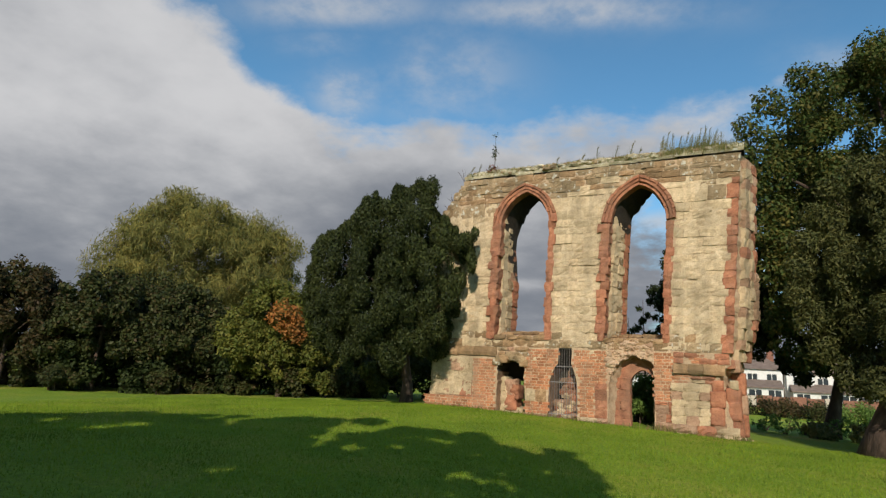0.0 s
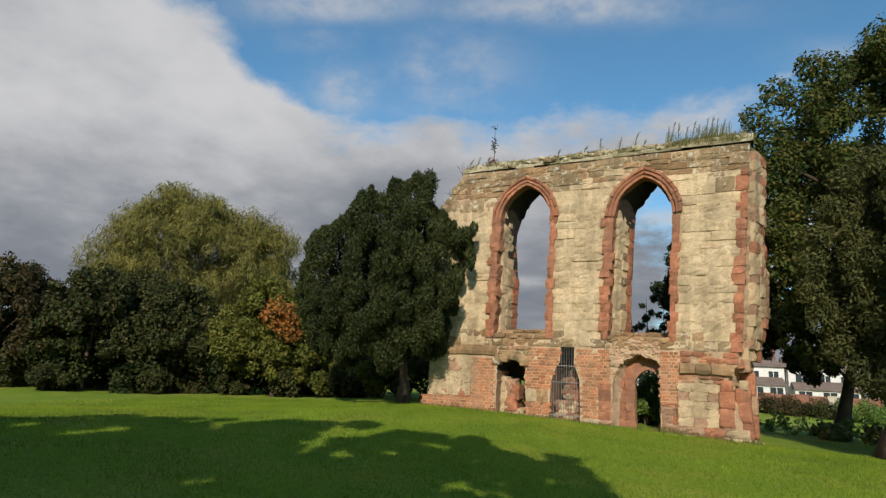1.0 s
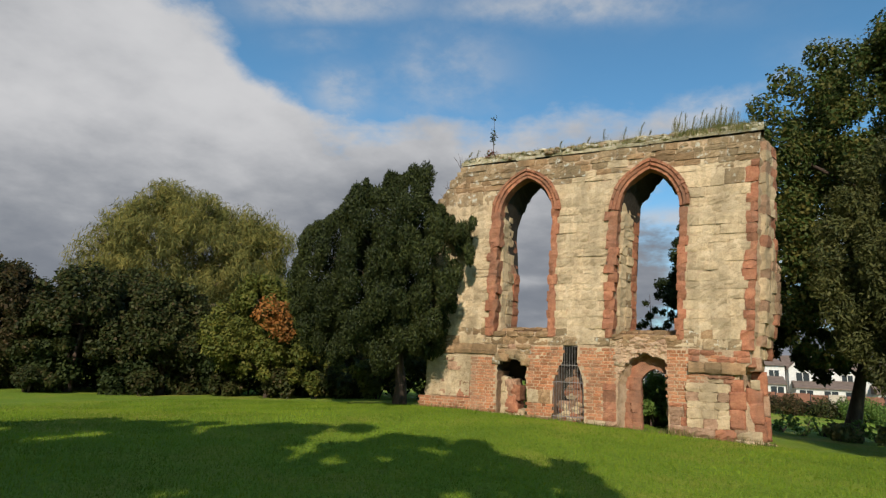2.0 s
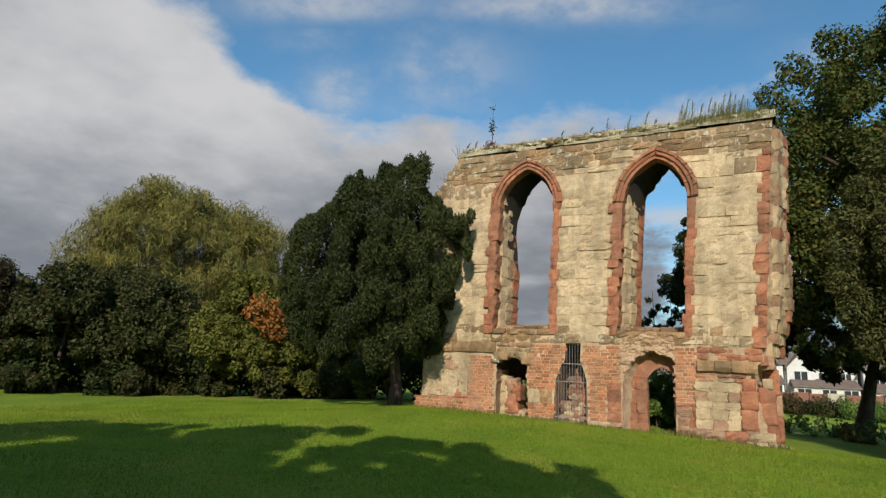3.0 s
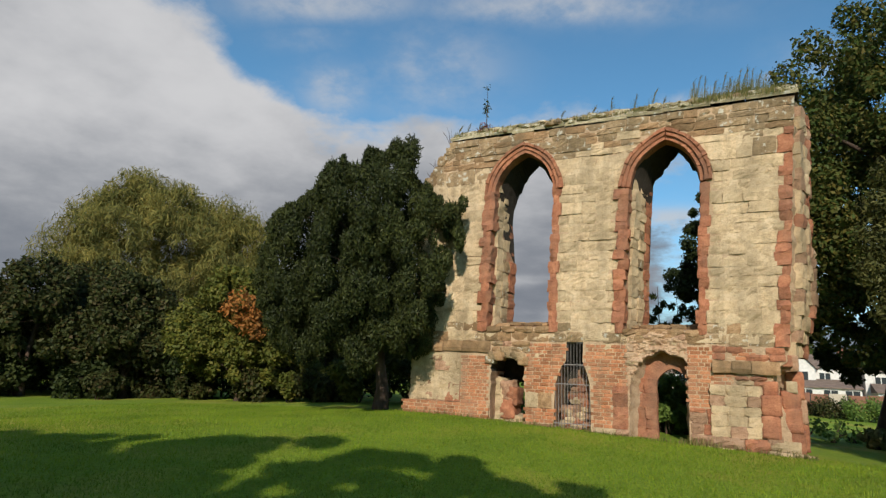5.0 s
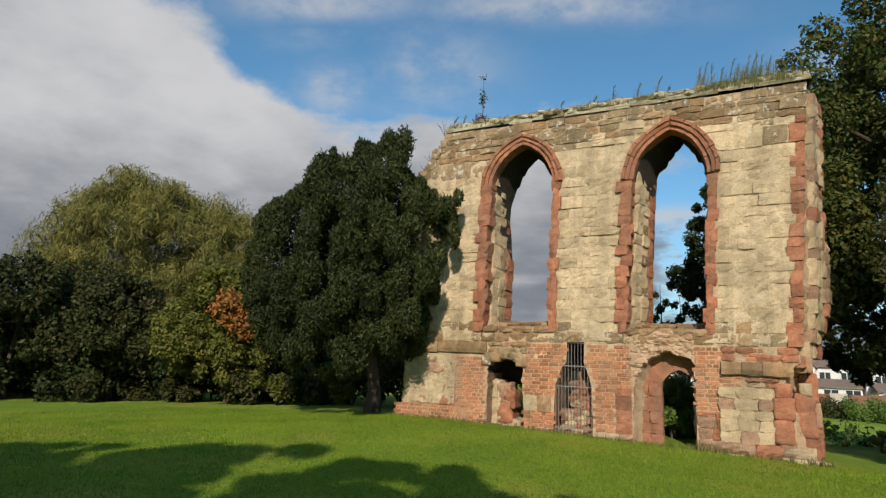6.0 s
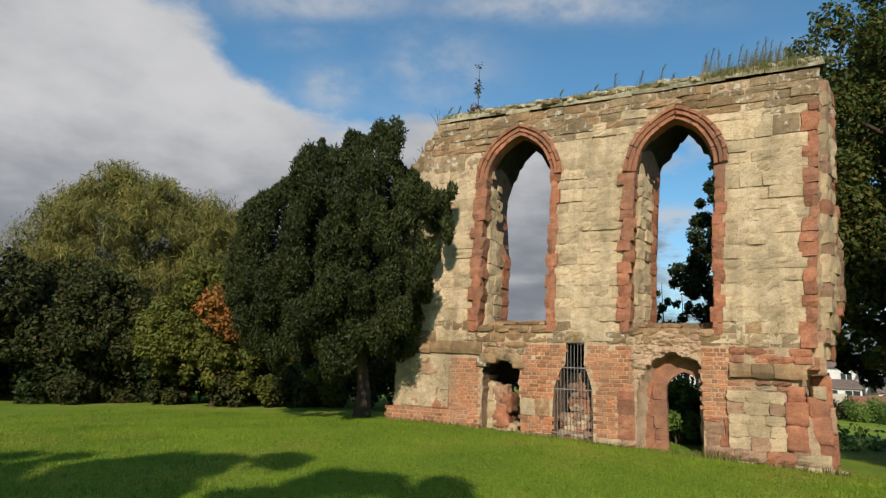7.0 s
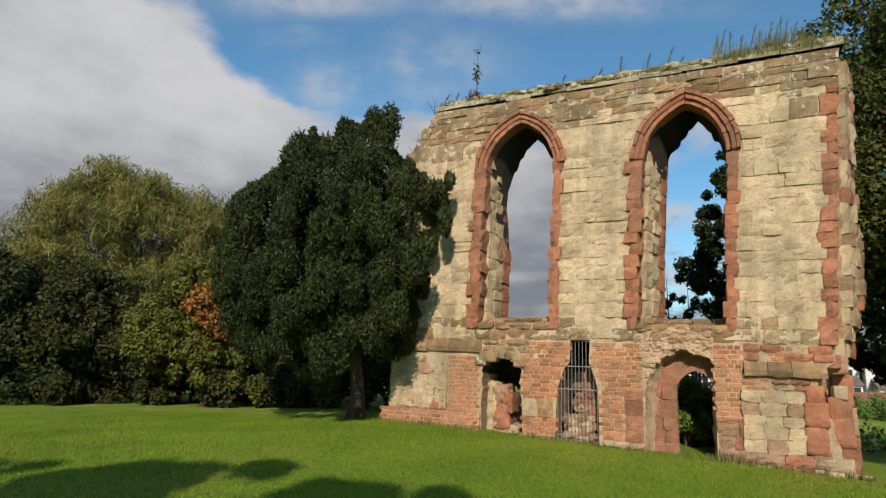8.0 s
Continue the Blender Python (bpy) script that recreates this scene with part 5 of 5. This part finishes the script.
# trees behind the walk, whose shade falls on the lawn
for i, (x, y, top, r) in enumerate(((4.1, -20.3, 9.3, 2.3), (5.9, -21.1, 9.2, 1.7), (2.0, -20.9, 9.3, 2.2), (0.2, -21.9, 9.3, 2.0), (-2.0, -23.4, 9.2, 2.3), (-4.8, -25.6, 9.3, 2.7), (-8.2, -28.2, 9.3, 3.2), (-13.0, -30.8, 9.4, 3.6),
                                    (3.4, -24.2, 9.0, 2.2), (0.4, -25.4, 9.0, 2.3), (-3.0, -27.6, 9.0, 2.6), (-7.0, -31.5, 9.2, 3.0), (-0.9, -23.2, 9.3, 2.1), (1.2, -23.4, 9.2, 2.0), (-3.4, -25.0, 9.2, 2.2))):
    c = profile_clumps([(2.6, x, y, r * .5, r * .5), (5, x, y, r * .8, r * .8), (7.4, x, y, r, r), (top - .7, x, y, r * .9, r * .9), (top - .2, x, y, r * .45, r * .45)], 100, 0.16, 0.42, 120 + i, 0.3)
    tree_thing("lawn_tree", x, y - 0.3, "leafy green lawn tree casting dappled shade", "tree", c, 12500, 0.31, 0.72, MAPLE, 130 + i, 0.22, (0, 0.3), 6, 0.2, 0.2, 0.75, 0.3, "trees behind the lawn")
for i in range(13):
    x, y = -11.6 - 2.15 * i, 6.5 - 1.22 * i + 0.4 * math.sin(i * 2.3)
    shrub(x - 1.4, y + 2.4, 2.6, 1.8, 170 + i, DARKLEAF, "dark shaded undergrowth below the hedgerow", 3200, 0.2, "undergrowth")
    shrub(x, y, 2.3 + 0.4 * (i % 3), 1.6, 150 + i, DARKLEAF if i % 3 else HEDGE, "dark shaded undergrowth below the hedgerow", 3600, 0.19, "undergrowth")

# ---- plants on the wall ----
def top_z(y):
    return float(np.interp(y, [-0.1, 0.02, 0.30, 0.85, 1.28], [7.59, 7.66, 7.86, 8.02, 7.86]))


def blades(name, spots, mat, seed, parent=None, width=0.008):
    """Bent thin blades: spots are (x, y, z, height, lean x, lean y)."""
    rng = random.Random(seed)
    v, f = [], []
    for x, y, z, h, lx, ly in spots:
        w = width * rng.uniform(0.6, 1.3)
        t = rng.uniform(0, math.pi)
        dx, dy = math.cos(t) * w, math.sin(t) * w
        b = len(v)
        for k, s in ((0, 1), (0.5, 0.8), (0.85, 0.5)):
            px, py, pz = x + lx * k * k, y + ly * k * k, z + h * k
            v += [(px - dx * s, py - dy * s, pz), (px + dx * s, py + dy * s, pz)]
        v.append((x + lx, y + ly, z + h))
        f += [(b, b + 1, b + 3, b + 2), (b + 2, b + 3, b + 5, b + 4), (b + 4, b + 5, b + 6)]
    return link_mesh(name, v, f, mat, parent)


def wall_top_grass():
    rng = random.Random(5)
    spots = []
    for _ in range(6000):
        x = rng.uniform(-3.5, 4.7)
        dens = 0.22 + 0.3 * (math.sin(x * 5) > 0.2) + 0.6 * (2.4 < x < 4.4) + 0.35 * (-0.2 < x < 0.9)
        if rng.random() > dens:
            continue
        y = rng.uniform(-0.08, 1.0) if rng.random() < .6 else rng.uniform(-0.1, 0.25)
        z = top_z(y) - 0.01
        h = rng.uniform(0.05, 0.16) * (1.3 if 2.8 < x < 4.2 else 0.8)
        spots.append((warp(x, z), y, z, h, rng.uniform(-.03, .09) , rng.uniform(-.05, .05)))
    tagged(blades("wall_top_grass", spots, WEED, 6), "dry grass growing along the top of the ruin", "grass", kind="stuff")


wall_top_grass()


def tall_dry_grass():
    """Feathery dry stems in loose tufts towards the free end."""
    rng = random.Random(25)
    spots = []
    for cx, n, h0, h1, wide in ((2.55, 70, .25, .5, .07), (2.75, 50, .2, .42, .08), (3.05, 40, .2, .45, .10), (3.45, 190, .2, .52, .16), (3.7, 170, .2, .48, .16), (3.95, 90, .2, .5, .10), (4.3, 80, .12, .26, .14), (1.62, 24, .2, .4, .04), (1.2, 18, .15, .32, .04), (0.68, 18, .15, .34, .04)):
        for _ in range(n):
            x, y = rng.gauss(cx, wide), rng.uniform(0.1, 0.7)
            z = top_z(y) - 0.01
            spots.append((warp(x, z), y, z, rng.uniform(h0, h1), rng.uniform(-.03, .14), rng.uniform(-.05, .05)))
    tagged(blades("tall_dry_grass", spots, WEED, 26, None, 0.0035), "tall feathery dry grass in tufts on the ruin", "grass", kind="stuff")


tall_dry_grass()


def weed_stalk(x, y, h, seed, mat=WEED, lean=0.1):
    """A tall dry stalk with a feathery seed head."""
    rng = random.Random(seed)
    z = top_z(y) - 0.02
    x = warp(x, z)
    ob = thing("tall_weed", x, y, z, "tall dry seeding weed on top of the ruin", "weed", "weeds on the wall top")
    bm = bmesh.new()
    tip = (x + lean, y, z + h)
    tube(bm, [(x, y, z), (x + lean * .25, y, z + h * .5), tip], [0.006, 0.005, 0.002], 5)
    local(part("stalk", bm, mat, ob), x, y, z)
    sp = []
    for k in range(60):
        t = rng.uniform(0.35, 1.0)
        sp.append((x + lean * t * t, y, z + h * t, rng.uniform(.03, .10), rng.uniform(-.02, .09), rng.uniform(-.05, .05)))
    local(blades("seed_head", sp, mat, seed, ob, 0.005), x, y, z)


for i, (x, h) in enumerate(((0.68, 0.36), (1.22, 0.34), (1.62, 0.42), (1.85, 0.2), (2.52, 0.40), (2.62, 0.48), (2.78, 0.44), (2.95, 0.36), (3.15, 0.46), (3.3, 0.34), (3.48, 0.5), (3.56, 0.44), (3.66, 0.52), (3.75, 0.46), (3.88, 0.4), (4.05, 0.34), (-0.55, 0.2), (0.2, 0.18), (-2.9, 0.22), (-3.3, 0.26), (-3.42, 0.2))):
    weed_stalk(x, 0.25 + 0.12 * (i % 4), h * (1.3 if x > 2.4 else 1.15), 300 + i, WEED, 0.03 + 0.04 * (i % 3))


def sapling_on_wall():
    x, y, z = warp(-2.62, 7.8), 0.3, 7.80
    ob = thing("wall_sapling", x, y, z, "thin upright sapling with crimson weeds at its foot", "sapling")
    bm = bmesh.new()
    tube(bm, [(x, y, z), (x + .03, y, z + .7), (x + .01, y, z + 1.4)], [0.014, 0.010, 0.004], 6)
    local(part("stem", bm, BARK, ob), x, y, z)
    rng = np.random.default_rng(9)
    n = 90
    p = np.stack([x + rng.normal(0, .05, n), y + rng.normal(0, .05, n), z + rng.choice([.66, .8, .58, .92, .74, 1.38], n) + rng.normal(0, .04, n)], -1)
    local(leaves("foliage", p, rng.normal(0, 1, (n, 3)), 0.075, 0.6, DARKLEAF, ob, 10), x, y, z)
    n = 260
    p = np.stack([x + rng.normal(0.0, .11, n), y - .05 + rng.normal(0, .08, n), z + .0 + np.abs(rng.normal(0, .10, n))], -1)
    tagged(local(leaves("crimson_weed", p, rng.normal(0, 1, (n, 3)), 0.075, 0.45, CRIMSON, ob, 11), x, y, z), "crimson autumn weed", kind="stuff")


sapling_on_wall()


def twig_plant(x, y, z, seed):
    ob = thing("twiggy_plant", x, y, z, "bare twiggy plant rooted in the broken wall end", "plant", "twigs on the broken end")
    rng = random.Random(seed)
    for k in range(6):
        bm = bmesh.new()
        a, h = rng.uniform(-.28, .12), rng.uniform(.25, .5)
        tube(bm, [(x, y, z), (x + a * .5, y, z + h * .6), (x + a, y + rng.uniform(-.1, .1), z + h)], [0.008, 0.006, 0.002], 4)
        local(part("twig", bm, BARK, ob), x, y, z)


for i, (x, z) in enumerate(((-3.92, 6.75), (-4.0, 6.3), (-3.55, 7.5))):
    twig_plant(x, 0.1, z, 340 + i)


# ---- plants at the foot of the wall ----
def foot_weeds():
    rng = random.Random(15)
    spots = []
    for _ in range(1500):
        x = rng.uniform(-4.6, 4.9)
        if rng.random() > 0.35 + 0.6 * (2.3 < x < 3.1 or 4.2 < x < 4.9):
            continue
        y = rng.uniform(-0.2, -0.08)
        z = float(ground_z(x, y)) - .01
        spots.append((x, y, z, rng.uniform(.05, .16) * (1.6 if 2.5 < x < 3.0 else 1), rng.uniform(-.05, .05), rng.uniform(-.06, .03)))
    tagged(blades("foot_weeds", spots, WEED, 16), "rough grass growing along the foot of the ruin", "grass", kind="stuff")


foot_weeds()
for i, (x, y, r) in enumerate(((5.9, 6.2, 0.6), (6.6, 7.6, 0.8), (7.4, 6.6, 0.6), (5.4, 7.2, 0.5), (8.2, 8.2, 0.9))):
    shrub(x, y, 0.65, r * 0.8, 360 + i, IVY, "low dark leafy ground plant in the shade", 130, 0.15, "ground_plant", "plant", "low plants by the trees")
for i, (x, y) in enumerate(((6.7, 4.9), (7.9, 4.7))):
    shrub(x, y, 0.45, 0.5, 370 + i, WEED, "dry grass tussock at the foot of the tree", 700, 0.16, "dry_tussock", "plant", "dry tussocks")


def staked_sapling():
    x, y = 2.0, 5.2
    z = float(ground_z(x, y))
    ob = thing("staked_sapling", x, y, z, "young tree tied to a pale wooden stake", "sapling")
    bm = bmesh.new()
    tube(bm, [(x, y, z - .1), (x, y, z + 1.9)], [0.035, 0.03], 8)
    local(part("stake", bm, STAKE, ob), x, y, z)
    bm = bmesh.new()
    tube(bm, [(x + .08, y, z - .05), (x + .05, y, z + 1.2), (x + .02, y, z + 2.2)], [0.02, 0.016, 0.008], 6)
    local(part("stem", bm, BARK, ob), x, y, z)
    rng = np.random.default_rng(19)
    n = 320
    p = np.stack([x + rng.normal(0, .32, n), y + rng.normal(0, .32, n), z + rng.uniform(1.3, 2.4, n)], -1)
    local(leaves("foliage", p, rng.normal(0, 1, (n, 3)), 0.13, 0.6, DARKLEAF, ob, 20), x, y, z)


staked_sapling()


def shoot(x, y, h, seed):
    z = float(ground_z(x, y))
    ob = thing("young_tree", x, y, z, "slender young tree with upright shoots behind the ruin", "tree", "young trees behind the ruin")
    bm = bmesh.new()
    tube(bm, [(x, y, z - .05), (x + .05, y, z + h * .5), (x, y, z + h)], [0.05, 0.035, 0.008], 6)
    local(part("trunk", bm, BARK, ob), x, y, z)
    c = [(x + .2 * math.sin(k * 2.1), y + .2 * math.cos(k * 1.7), z + h * (0.45 + 0.06 * k), 0.28 - 0.018 * k) for k in range(9)]
    p, d = clump_points(c, 1100, seed, 0.2)
    local(leaves("crown", p, d, 0.17, 0.45, DARKLEAF, ob, seed, -0.5), x, y, z)


for i, (x, y, h) in enumerate(((1.15, 8.0, 4.7), (0.5, 8.4, 4.0), (1.75, 8.4, 4.4))):
    shoot(x, y, h, 390 + i)


# ---- houses beyond the lower lawn ----
def house(x, y, turn, w, d, h, rise, label, ext=True, hip=False, gable=False):
    z = float(ground_z(x, y)) - 0.1
    ob = thing("house", x, y, z, label, "house", "houses beyond the lawn")
    ob.rotation_euler = (0, 0, radians(turn))
    bm = bmesh.new()
    box(bm, -w / 2, w / 2, 0, d, 0, h)
    part("wall", bm, WHITE, ob)
    bm = bmesh.new()
    o, k = 0.35, (w * 0.25 if hip else 0.0)
    vs = [bm.verts.new(p) for p in ((-w / 2 - o, -o, h), (w / 2 + o, -o, h), (w / 2 + o, d + o, h), (-w / 2 - o, d + o, h), (-w / 2 - o + k, d / 2, h + rise), (w / 2 + o - k, d / 2, h + rise))]
    for f in ((0, 1, 5, 4), (2, 3, 4, 5), (1, 2, 5), (3, 0, 4), (3, 2, 1, 0)):
        bm.faces.new([vs[i] for i in f])
    part("roof", bm, ROOF, ob)
    bm = bmesh.new()
    box(bm, w * .32, w * .32 + .9, d / 2 - .4, d / 2 + .4, h + rise * .5, h + rise + .9)
    part("chimney", bm, FENCE, ob)

    def window(cx, cz, ww, hh, y0=0.0, name="window"):
        bm = bmesh.new()
        for a, b, c, e in ((cx - ww / 2, cx + ww / 2, cz - hh / 2 - .08, cz - hh / 2), (cx - ww / 2, cx + ww / 2, cz + hh / 2, cz + hh / 2 + .08), (cx - ww / 2 - .08, cx - ww / 2, cz - hh / 2 - .08, cz + hh / 2 + .08),
                           (cx + ww / 2, cx + ww / 2 + .08, cz - hh / 2 - .08, cz + hh / 2 + .08), (cx - .04, cx + .04, cz - hh / 2, cz + hh / 2)):
            box(bm, a, b, y0 - .07, y0 - .004, c, e)
        fr = part(name, bm, WHITE, ob)
        for s in (-1, 1):
            bm = bmesh.new()
            a, b = sorted((cx + s * .04, cx + s * ww / 2))
            box(bm, a, b, y0 - .03, y0 - .005, cz - hh / 2, cz + hh / 2)
            part("pane", bm, GLASS, fr)
    for cx in (-w * .3, w * .05, w * .34):
        window(cx, h * .76, 1.2, 1.1)
        window(cx, h * .27, 1.3, 1.2)
    if gable:
        bm = bmesh.new()
        gx, gw = -w * .28, 3.2
        vs = [bm.verts.new(p) for p in ((gx - gw / 2, -.6, 0), (gx + gw / 2, -.6, 0), (gx + gw / 2, -.6, h), (gx, -.6, h + 1.7), (gx - gw / 2, -.6, h), (gx - gw / 2, d * .5, 0), (gx + gw / 2, d * .5, 0), (gx + gw / 2, d * .5, h), (gx, d * .5, h + 1.7), (gx - gw / 2, d * .5, h))]
        bm.faces.new(vs[:5])
        for a, b in ((0, 1), (1, 2), (4, 0)):
            bm.faces.new((vs[a], vs[b], vs[b + 5], vs[a + 5]))
        part("bay_wall", bm, WHITE, ob)
        for s in (-1, 1):
            bm = bmesh.new()
            q = [(gx + s * (gw / 2 + .3), -.9, h - .3), (gx, -.9, h + 1.8), (gx, d * .5, h + 1.8), (gx + s * (gw / 2 + .3), d * .5, h - .3)]
            a = [bm.verts.new(p) for p in q] + [bm.verts.new((p[0], p[1], p[2] + .14)) for p in q]
            for f in ((0, 1, 2, 3), (4, 5, 6, 7), (0, 1, 5, 4), (1, 2, 6, 5), (2, 3, 7, 6), (3, 0, 4, 7)):
                bm.faces.new([a[i] for i in f])
            part("bay_roof", bm, ROOF, ob)
        window(gx, h * .76, 1.5, 1.3, -.6)
    if ext:
        bm = bmesh.new()
        box(bm, -w * .42, w * .45, -3.2, -.004, 0, 2.5)
        part("extension", bm, WHITE, ob)
        bm = bmesh.new()
        vs = [bm.verts.new(p) for p in ((-w * .44, -3.5, 2.5), (w * .47, -3.5, 2.5), (w * .47, -.01, 3.5), (-w * .44, -.01, 3.5), (-w * .44, -3.5, 2.35), (w * .47, -3.5, 2.35), (w * .47, -.01, 2.35), (-w * .44, -.01, 2.35))]
        for f in ((0, 1, 2, 3), (4, 5, 6, 7), (0, 1, 5, 4), (1, 2, 6, 5), (3, 0, 4, 7)):
            bm.faces.new([vs[i] for i in f])
        part("extension_roof", bm, ROOF, ob)
        for cx in (-w * .28, w * .05, w * .33):
            window(cx, 1.2, 1.5, 1.9, -3.2, "patio_door")
    return ob


for i, (x, turn) in enumerate(((-20, 6), (-11.4, 5), (-3, 4), (5.4, 4), (13.8, 2), (22.4, 0), (31, -3), (39.6, -5))):
    house(x, 77 + 0.8 * math.sin(i * 2), turn, 8.2, 7.5, 4.9, 1.9, ("white rendered house with gabled bay and brown tiled roof", "white rendered house with brown hipped roof and rear extension")[i % 2], True, i % 2 == 1, i % 2 == 0)


def fence(x0, x1, y, h):
    z = float(ground_z((x0 + x1) / 2, y))
    ob = thing("garden_fence", (x0 + x1) / 2, y, z, "brown boarded garden fence below the houses", "fence")
    n = int((x1 - x0) / 1.8)
    for i in range(n):
        a = x0 + i * (x1 - x0) / n
        bm = bmesh.new()
        box(bm, a + .05, a + (x1 - x0) / n - .05, y - .03, y + .03, z - .1, z + h + .1 * (i % 2))
        local(part("panel", bm, FENCE if i % 5 else TANPAVE, ob), (x0 + x1) / 2, y, z)


fence(-14, 46, 68, 1.7)


def far_tree(x, y, h, r, seed):
    z = float(ground_z(x, y))
    c = profile_clumps([(z + h * .2, x, y, r * .8, r * .8), (z + h * .5, x, y, r, r), (z + h * .8, x, y, r * .7, r * .7), (z + h, x, y, r * .2, r * .2)], 26, r * .2, r * .35, seed)
    tree_thing("distant_tree", x, y, "rounded green tree far beyond the houses", "tree", c, 2600, 0.9, 0.7, MAPLE, seed, 0.4, (0, 0), 3, 0.1, 0.3, 1, 0.4, "distant trees")


for i in range(16):
    far_tree(-50 + 13.5 * i, 125 + 9 * (i % 3), 11 + (i * 7) % 4, 6.5, 400 + i)
